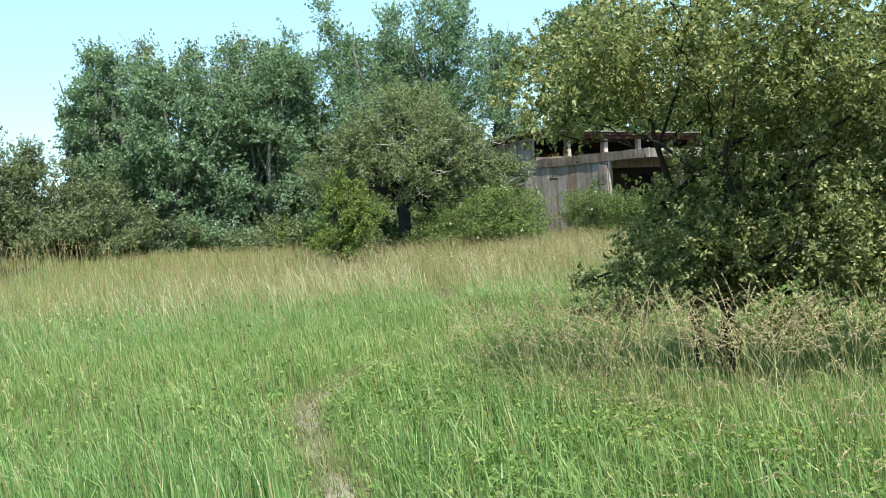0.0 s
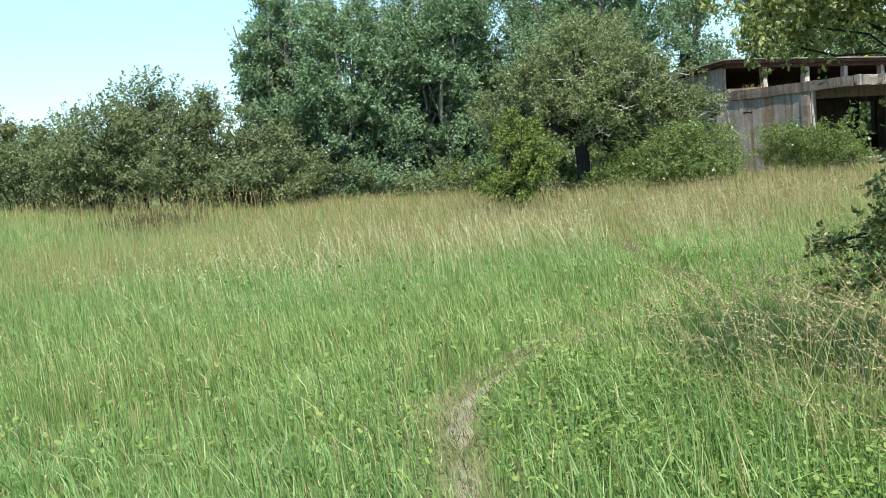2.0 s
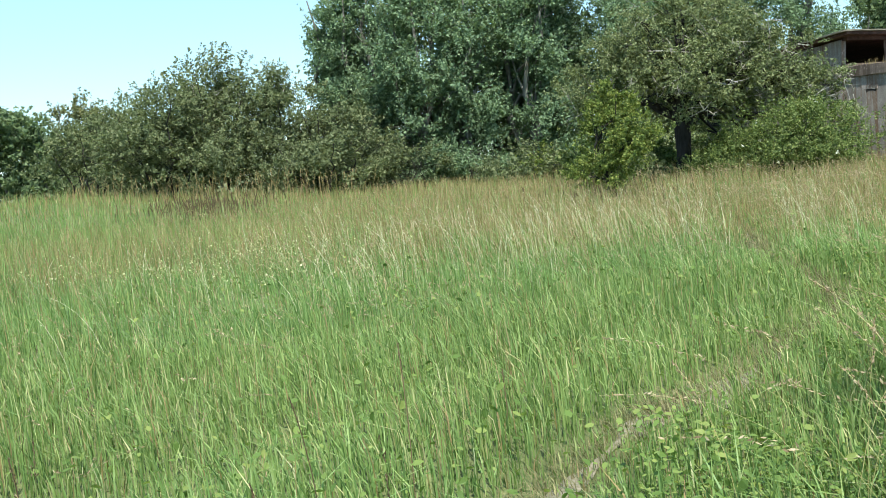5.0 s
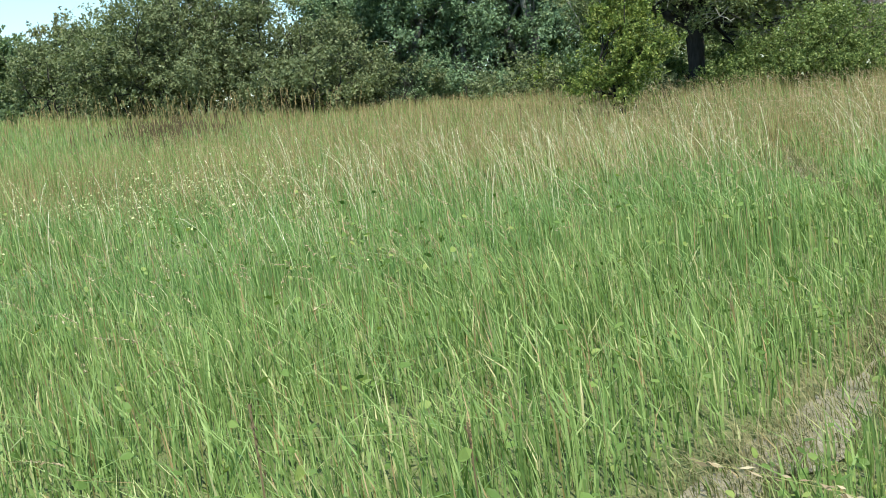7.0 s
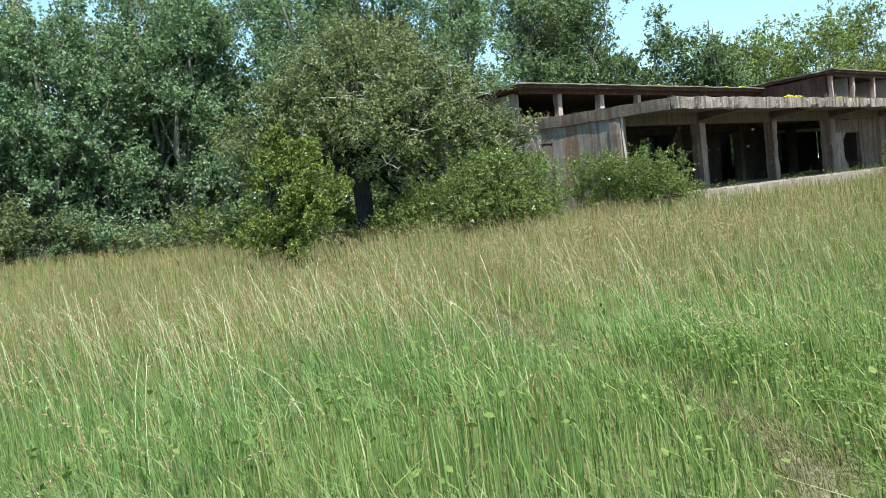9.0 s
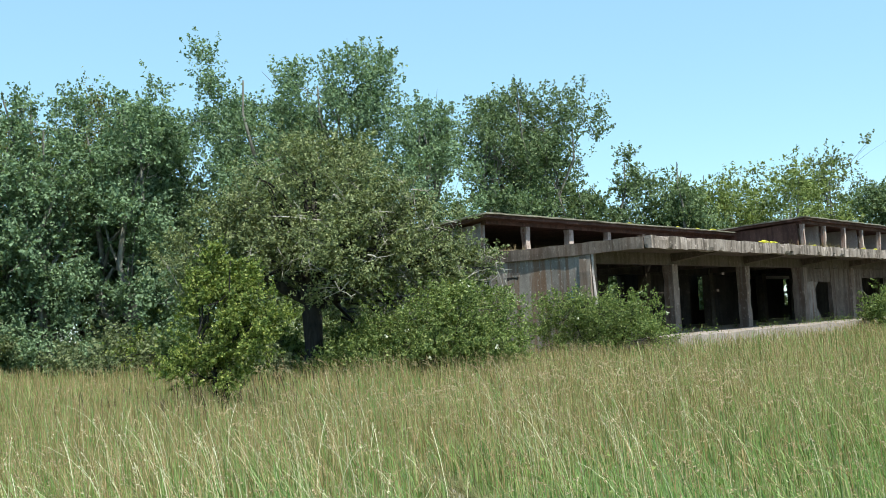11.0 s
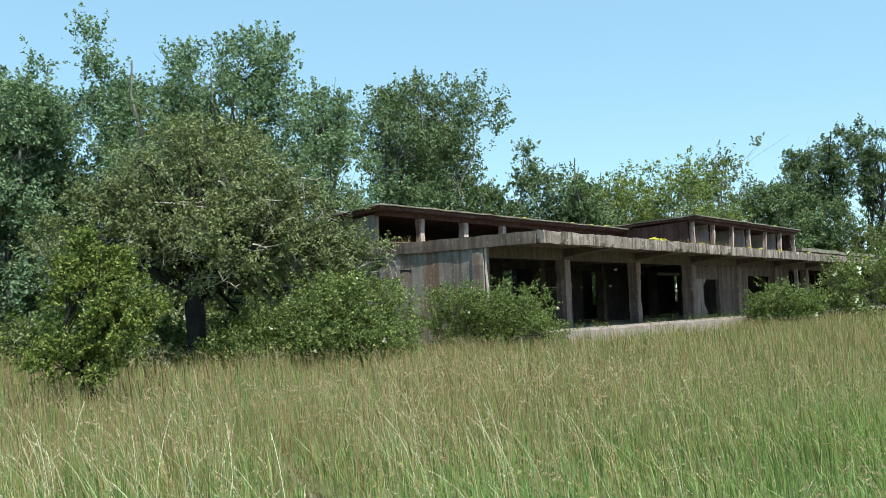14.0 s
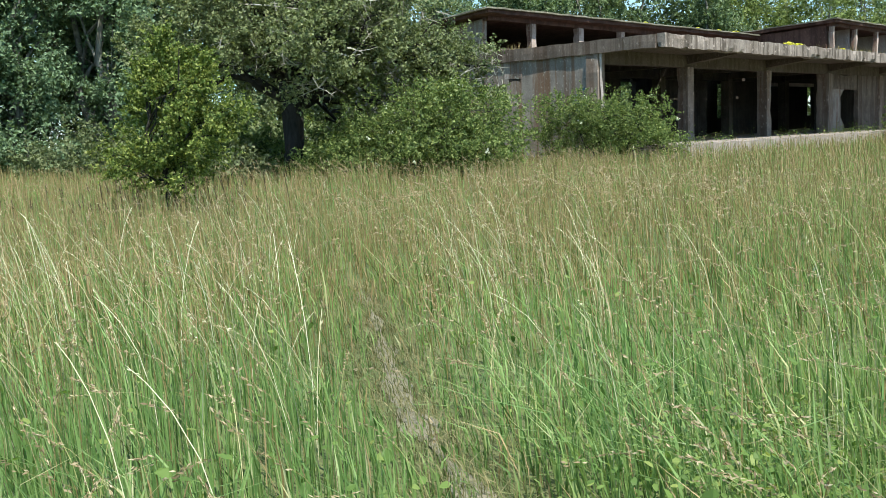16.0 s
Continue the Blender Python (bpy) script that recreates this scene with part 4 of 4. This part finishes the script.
def waves(x, y, s, seed):
    """Smooth random field, about -1 to 1."""
    rng = np.random.default_rng(seed)
    out = np.zeros(np.shape(x))
    for _ in range(7):
        a, f, p = rng.uniform(0, 6.28), s * rng.uniform(0.6, 1.8), rng.uniform(0, 6.28)
        out = out + np.sin((x * math.cos(a) + y * math.sin(a)) * f + p)
    return out / 3.2


def in_hall(x, y):
    return (x > 0.1) & (x < 64) & (y > -2.95) & (y < 12)


def scatter(n, seed, near, power, reach):
    """Points of the meadow, dense along the trail and thinning outward."""
    rng = np.random.default_rng(seed)
    x, y = rng.uniform(-42, 42, n), rng.uniform(-33, 26, n)
    d = line_distance(x, y)
    keep = rng.uniform(size=len(x)) < np.minimum(1.0, (near / np.maximum(d, 0.1)) ** power)
    keep &= (y > -32.0 + 0.30 * (x + 37.3)) & (d < reach) & ~in_hall(x, y)
    return x[keep], y[keep], d[keep], rng


def dryness(x, y):
    s = (x + 25.5) * 0.35 + (y + 13.2) * 0.93 + 1.6 * waves(x, y, 0.45, 5)
    right = np.clip(((x + 27) * 0.8 - (y + 20) * 0.55) / 9, -1, 1)
    late = np.clip(((x + 24.5) * 0.5 + (y + 15.5) * 0.85) / 3, 0, 1)
    mound = np.exp(-((x + 32) / 8) ** 2 - ((y - 8) / 14) ** 2)
    return np.clip(0.2 * late + s / 7.5 + 0.07 + 0.06 * right + 0.3 * bump2(x, y, -31.3, -26.2, 2.2, 2.6), 0, 1) * (0.66 - 0.56 * mound) + 0.05


def blades(x, y, height, width, bend, rng, wind=(-0.25, 0.3), up=0.0):
    """Bent, tapering grass blades: two quads' worth of ribbon with a point. Returns verts, quads and tris."""
    n = len(x)
    z = ground_z(x, y) - 0.02 + up
    a = rng.uniform(0, 2 * math.pi, n)
    face = np.stack([np.cos(a), np.sin(a), np.zeros(n)], -1)
    b = a + math.pi / 2 + rng.normal(size=n) * 0.5
    lean = np.stack([np.cos(b), np.sin(b)], -1) * (bend * np.abs(rng.normal(size=n)))[:, None] + np.array(wind) * bend[:, None] * 1.1
    base = np.stack([x, y, z], -1)
    mid = base.copy()
    mid[:, :2] += lean * (height * 0.22)[:, None]
    mid[:, 2] += height * 0.58
    tip = base.copy()
    tip[:, :2] += lean * (height * 0.85)[:, None]
    tip[:, 2] += height * (1 - 0.25 * np.minimum(1, np.linalg.norm(lean, axis=1)))
    w = face * (width * 0.5)[:, None]
    v = np.stack([base - w * 0.8, base + w * 0.8, mid - w, mid + w, tip], 1).reshape(-1, 3)
    k = np.arange(n) * 5
    return v, np.stack([k, k + 1, k + 3, k + 2], -1), np.stack([k + 2, k + 3, k + 4], -1)


def sward(name, x, y, h, w, bend, rng, material, label, wind=(-0.25, 0.3)):
    v, q, t = blades(x, y, h, w, bend, rng, wind)
    return tagged(new(name, mesh_of(name, v, [q, t], material)), label, "grass", kind="stuff")


def far_sward(name, x, y, h, w, bend, rng, material, label, wind=(-0.25, 0.3)):
    """Farther grass: each blade one slim, leaning point."""
    n = len(x)
    a = rng.uniform(0, 2 * math.pi, n)
    half = np.stack([np.cos(a), np.sin(a), np.zeros(n)], -1) * (w * 0.55)[:, None]
    base = np.stack([x, y, ground_z(x, y) - 0.02], -1)
    tip = base.copy()
    tip[:, :2] += (rng.normal(size=(n, 2)) * 0.5 + np.array(wind) * 0.5) * (bend * h)[:, None]
    tip[:, 2] += h
    v = np.stack([base - half, base + half, tip], 1).reshape(-1, 3)
    return tagged(new(name, mesh_of(name, v, [np.arange(3 * n).reshape(-1, 3)], material)), label, "grass", kind="stuff")


def meadow(x, y, d, rng, maker, wide, names):
    trail_d, open_soil = trail_distance(x, y), bare(x, y)
    short = np.clip((trail_d - 0.06 - 0.10 * open_soil) / 0.36, 0.0, 1)
    keep = rng.uniform(size=len(x)) < (0.80 - 0.78 * open_soil) + (0.20 + 0.78 * open_soil) * np.clip((trail_d - 0.06 - 0.12 * open_soil) / 0.2, 0, 1)
    is_dry = rng.uniform(size=len(x)) < dryness(x, y)
    tall = 0.37 + 0.10 * np.clip((d - 4) / 8, 0, 1) + 0.07 * waves(x, y, 0.7, 8) + 0.07 * waves(x, y, 2.2, 9) + 0.06 * waves(x, y, 5.5, 10)
    h = tall * rng.uniform(0.45, 1.3, len(x)) * (0.36 + 0.64 * short)
    w = wide * rng.uniform(0.6, 1.4, len(x))
    bend = rng.uniform(0.10, 0.95, len(x)) * (0.75 + 0.4 * waves(x, y, 1.5, 15))
    cool = rng.uniform(size=len(x)) < np.clip(0.34 + 0.6 * waves(x, y, 0.5, 12) + 0.3 * waves(x, y, 2.0, 13), 0.05, 0.92)
    for name, mask, mat, label, tone in ((names[0], keep & ~is_dry & ~cool, G_GREEN, "fresh green knee-high meadow grass leaning in the breeze", 1.0), (names[0], keep & ~is_dry & cool, G_COOL, "bluish green knee-high grass in patches of the meadow", 1.0), (names[1], keep & is_dry, G_DRY, "straw-coloured dry grass mixed into the meadow", 0.8)):
        maker(name, x[mask], y[mask], h[mask] * (1.1 if tone < 1 else 1.0), w[mask] * tone, bend[mask] * tone, rng, mat, label)


x, y, d, rng = scatter(2500000, 31, 4.2, 1.5, 9.5)
meadow(x, y, d, rng, sward, 0.0086 * np.maximum(1, d / 6.0) ** 0.6, ("meadow_grass", "dry_grass"))
x, y, d, rng = scatter(1700000, 32, 9.0, 1.55, 75)
near = rng.uniform(size=len(x)) < np.clip((d - 6.5) / 3, 0, 1)
x, y, d = x[near], y[near], d[near]
meadow(x, y, d, rng, far_sward, 0.0095 * np.maximum(1, d / 9.0) ** 0.75, ("far_meadow_grass", "far_dry_grass"))

# Short dry thatch on and beside the trail.
rng = np.random.default_rng(35)
i = rng.integers(0, len(fine), 15000)
rng.shuffle(i)
off = rng.normal(size=15000) * (0.13 + 0.05 * (fine[i, 1] > -16.5))
x, y = fine[i, 0] + side[i, 0] * off + rng.normal(size=15000) * 0.05, fine[i, 1] + side[i, 1] * off + rng.normal(size=15000) * 0.05
sward("trail_thatch", x, y, rng.uniform(0.04, 0.19, 15000), np.full(15000, 0.005), rng.uniform(0.5, 1.6, 15000), rng, G_THATCH, "short trampled dry grass along the trail")


def stalks(name, x, y, height, rng, stem_material, head_material, label, head=0.16, spikelets=10, arch=0.3, width=0.0035, size=0.022, near=6.0, swing=0.9):
    """Flowering grass stems that arch over, with a loose drooping head of spikelets."""
    n = len(x)
    grow = np.maximum(1, line_distance(x, y) / near) ** 0.8
    z = ground_z(x, y)
    a = rng.normal(size=n) * swing + 2.2
    dirn = np.stack([np.cos(a), np.sin(a)], -1)
    k = arch * rng.uniform(0.3, 1.5, n)
    fr = np.array((0, 0.3, 0.55, 0.75, 0.9, 1.0))
    pts = np.zeros((n, 6, 3))
    for j, f in enumerate(fr):
        pts[:, j, :2] = np.stack([x, y], -1) + dirn * (height * k * f ** 2.2)[:, None]
        pts[:, j, 2] = z + height * (f - 0.32 * k * f ** 3.5)
    b = rng.uniform(0, 6.28, n)
    wv = np.stack([np.cos(b), np.sin(b), np.zeros(n)], -1) * (width * grow)[:, None]
    v = np.stack([pts - wv[:, None], pts + wv[:, None]], 2).reshape(-1, 3)
    base = (np.arange(n) * 12)[:, None] + np.arange(5) * 2
    base = base.ravel()
    q = np.stack([base, base + 1, base + 3, base + 2], -1)
    ob = tagged(new(name, mesh_of(name, v, [q], stem_material)), label, "grass", kind="stuff")
    t = rng.uniform(0, 1, (n, spikelets))
    f = 1 - t * np.minimum(0.25, head / height[:, None])
    low, high = np.clip((f - 0.75) / 0.15, 0, 1)[..., None], np.clip((f - 0.9) / 0.1, 0, 1)[..., None]
    p = pts[:, 3][:, None] + (pts[:, 4] - pts[:, 3])[:, None] * low + (pts[:, 5] - pts[:, 4])[:, None] * high
    p = p + rng.normal(size=p.shape) * (0.002 + 0.006 * t)[..., None]
    along_stem = np.repeat(unit(pts[:, 5] - pts[:, 4]), spikelets, 0)
    p = p.reshape(-1, 3)
    point = unit(along_stem + 0.38 * rng.normal(size=p.shape))
    across = unit(np.cross(point, rng.normal(size=p.shape)))
    long = (np.repeat(size * grow, spikelets) * rng.uniform(0.7, 1.3, len(p)))[:, None]
    hv = np.stack([p - point * long * 0.5, p + across * long * 0.15, p + point * long * 0.5, p - across * long * 0.15], 1).reshape(-1, 3)
    hq = np.arange(len(hv)).reshape(-1, 4)
    part("seed_heads", mesh_of("seed_heads", hv, [hq], head_material), ob, "drooping straw-coloured seed heads")
    return ob


def spread_points(n, seed, boxes):
    rng = np.random.default_rng(seed)
    xs, ys = [], []
    for x0, x1, y0, y1, share in boxes:
        m = int(n * share)
        xs.append(rng.uniform(x0, x1, m))
        ys.append(rng.uniform(y0, y1, m))
    x, y = np.concatenate(xs), np.concatenate(ys)
    keep = ~in_hall(x, y) & (trail_distance(x, y) > 0.3)
    return x[keep], y[keep], rng


# Loose flowering stems over the whole meadow.
x, y, rng = spread_points(6500, 41, ((-38, -22, -30, -10, 0.26), (-30, -6, -20, 2, 0.50), (-32, 10, -20, 18, 0.16), (0, 30, -20, -4, 0.08)))
keep = (line_distance(x, y) > 1.9) & (y > -31 + 0.3 * (x + 37.3))
x, y = x[keep], y[keep]
stalks("flowering_grass", x, y, rng.uniform(0.5, 0.78, len(x)), rng, G_DRY, G_HEAD, "scattered arching stems of flowering meadow grass", 0.13, 13, 0.5, 0.0010, 0.022, 13.0)
# Tall tan seed grass at the foot of the tree beside the trail.
rng = np.random.default_rng(43)
n = 560
u, s = rng.uniform(0, 1, n), rng.normal(size=n)
x, y = -30.1 + 0.7 * u + 0.4 * s, -22.3 - 4.0 * u + 0.35 * rng.normal(size=n)
keep = trail_distance(x, y) > 0.75
x, y = x[keep], y[keep]
stalks("tall_brome_grass", x, y, rng.uniform(0.95, 1.4, len(x)), rng, G_STRAW, G_HEAD, "tall tan brome grass drooping before the shady tree", 0.28, 34, 0.6, 0.0016, 0.023, 9.0, 2.0)
# Nodding pale seed heads close to the trail.
x, y, rng = spread_points(2400, 47, ((-26, -12, -19, -7, 0.55), (-34, -27, -27, -15, 0.05), (-33, -29.5, -27.5, -22, 0.12)))
keep = (line_distance(x, y) > 2.0) & (y > -31 + 0.3 * (x + 37.3))
x, y = x[keep], y[keep]
stalks("nodding_grass", x, y, rng.uniform(0.55, 0.85, len(x)), rng, G_STRAW, G_HEAD, "pale nodding seed heads of meadow grass", 0.14, 26, 0.95, 0.0013, 0.022, 8.0, 1.6)
# Bleached dead stems in the pale belt.
rng = np.random.default_rng(45)
n = 1000
x, y = -24.6 + rng.normal(size=n) * 4.0, -12.2 + rng.normal(size=n) * 2.6
keep = (line_distance(x, y) > 3.0) & (trail_distance(x, y) > 0.5)
x, y, n = x[keep], y[keep], int(keep.sum())
stalks("bleached_stems", x, y, rng.uniform(0.6, 1.05, n), rng, G_BLEACH, G_BLEACH, "bleached dead grass stems standing above the meadow", 0.1, 4, 0.35, 0.0016, 0.02, 12.0)
# Dark dock stems.
rng = np.random.default_rng(46)
x, y = np.concatenate([-33.5 + rng.normal(size=26) * 1.5, -19.5 + rng.normal(size=60) * 1.0, -26.2 + rng.normal(size=240) * 0.95]), np.concatenate([-20.6 + rng.normal(size=26) * 2.2, -5.2 + rng.normal(size=60) * 0.8, 6.4 + rng.normal(size=240) * 0.7])
stalks("dock_stems", x, y, rng.uniform(0.5, 0.9, len(x)), rng, G_DARKHEAD, G_DARKHEAD, "dark brown dock stems gone to seed", 0.35, 26, 0.12, 0.003, 0.02, 8.0)

# Reeds along the crest before the willow thicket.
rng = np.random.default_rng(48)
n = 240
x, y = rng.uniform(-29.5, -18.0, n), 13.6 + rng.normal(size=n) * 1.1
stalks("reed_fringe", x, y, rng.uniform(0.8, 1.45, n), rng, G_DRY, G_DRY, "thin brownish reeds along the meadow's crest", 0.22, 8, 0.18, 0.0022, 0.03, 12.0, 2.0)


def herbs(name, cx, cy, rx, ry, n, size, material, label, seed, top=0.38, aspect=0.85):
    rng = np.random.default_rng(seed)
    x, y = cx + rng.normal(size=n) * rx, cy + rng.normal(size=n) * ry
    keep = trail_distance(x, y) > 0.12 + 0.4 * rng.uniform(size=n) ** 1.5
    x, y = x[keep], y[keep]
    p = np.stack([x, y, ground_z(x, y) + top * rng.uniform(0.15, 1, len(x)) * (0.75 + 0.3 * waves(x, y, 3.0, seed))], -1)
    nrm = unit(np.array((0, 0, 1.0)) + 0.5 * rng.normal(size=p.shape))
    a = unit(np.cross(nrm, rng.normal(size=p.shape)))
    b = np.cross(nrm, a)
    half = (0.5 * size * rng.uniform(0.5, 1.35, len(p)))[:, None]
    v = np.stack([p + half * (u * a + w * aspect * b - 0.18 * u * u * nrm) for u, w in ((-1, 0), (-0.45, -0.72), (0.4, -0.62), (1, 0), (0.4, 0.62), (-0.45, 0.72))], 1).reshape(-1, 3)
    return tagged(new(name, mesh_of(name, v, [np.arange(len(v)).reshape(-1, 6)], material)), label, "plants", kind="stuff")


herbs("clover_patch", -31.7, -25.2, 1.0, 1.5, 13000, 0.042, L_HERB, "low patch of round clover leaves beside the trail", 51, 0.34)
herbs("clover_patch", -26.2, -19.5, 1.1, 0.6, 8000, 0.036, L_HERB, "lush green herbs at the trail's bend", 52, 0.42)
herbs("clover_patch", -23.9, -17.2, 0.9, 0.7, 6000, 0.034, L_HERB, "lush green herbs at the trail's bend", 53, 0.4)
herbs("nettle_patch", -31.3, -23.0, 0.8, 1.0, 5200, 0.046, L_HERB, "scattered broad weed leaves among the grass", 58, 0.42, 0.7)
herbs("nettle_patch", -30.2, -21.6, 0.7, 0.7, 3000, 0.048, L_HERB, "scattered broad weed leaves among the grass", 59, 0.42, 0.7)
herbs("nettle_patch", -32.6, -20.6, 1.8, 1.2, 1300, 0.055, L_HERB, "scattered broad weed leaves among the grass", 54, 0.46)
herbs("nettle_patch", -28.6, -15.6, 3.2, 2.2, 2200, 0.055, L_HERB, "scattered broad weed leaves among the grass", 55, 0.48)
herbs("cream_flowers", -30.0, -8.8, 1.4, 1.7, 3200, 0.032, P_CREAM, "patch of small creamy flowers in the meadow", 56, 0.62)
herbs("cream_flowers", -34.0, -7.5, 1.8, 1.6, 1200, 0.026, P_CREAM, "patch of small creamy flowers in the meadow", 57, 0.6)


# Weeds that push up through the hall floor and along its edge.
rng = np.random.default_rng(61)
n = 80
tuft = np.stack([rng.uniform(1.0, 24, n), rng.uniform(-2.9, 0.6, n), np.zeros(n)], -1)
p = np.repeat(tuft, 16, 0) + np.abs(rng.normal(size=(n * 16, 3))) * np.array((0.10, 0.10, 0.16)) * rng.choice((-1, 1), (n * 16, 3)) * np.array((1, 1, 0)) + np.stack([np.zeros(n * 16), np.zeros(n * 16), np.abs(rng.normal(size=n * 16)) * 0.16], -1)
v, q = leaf_cards(p, unit(np.array((0, 0, 0.7)) + rng.normal(size=p.shape)), 0.075, 0.5, 0, rng)
tagged(new("floor_weeds", mesh_of("floor_weeds", v, [q], L_BRAMBLE)), "small weeds growing on the concrete floor edge", "plants", kind="stuff")

# Dry grass rooted on the canopy and along the sills of the upper roofs.
rng = np.random.default_rng(66)
n = 420
x = np.concatenate([rng.normal(17.5, 2.2, 180), rng.uniform(0.6, 6.5, 90), rng.uniform(21, 36, 90), rng.uniform(8, 19, 60)])
y = np.concatenate([rng.uniform(-1.9, 0.2, 180), rng.uniform(3.9, 4.4, 90), rng.uniform(-1.2, 0.4, 90), rng.uniform(3.6, 4.3, 60)])
tufts = np.repeat(np.stack([x, y], -1), 5, 0) + rng.normal(size=(n * 5, 2)) * 0.05
high = rng.uniform(0.12, 0.5, n * 5)
lean = rng.normal(size=(n * 5, 2)) * 0.25
base = np.concatenate([tufts, np.full((n * 5, 1), 3.25)], 1)
a = rng.uniform(0, 6.28, n * 5)
half = np.stack([np.cos(a), np.sin(a), np.zeros(n * 5)], -1) * 0.011
tip = base + np.concatenate([lean * high[:, None], high[:, None]], 1)
v = np.stack([base - half, base + half, tip], 1).reshape(-1, 3)
tagged(new("roof_grass", mesh_of("roof_grass", v, [np.arange(len(v)).reshape(-1, 3)], G_DRY)), "thin dry grass tufts rooted on the concrete canopy", "grass", kind="stuff")
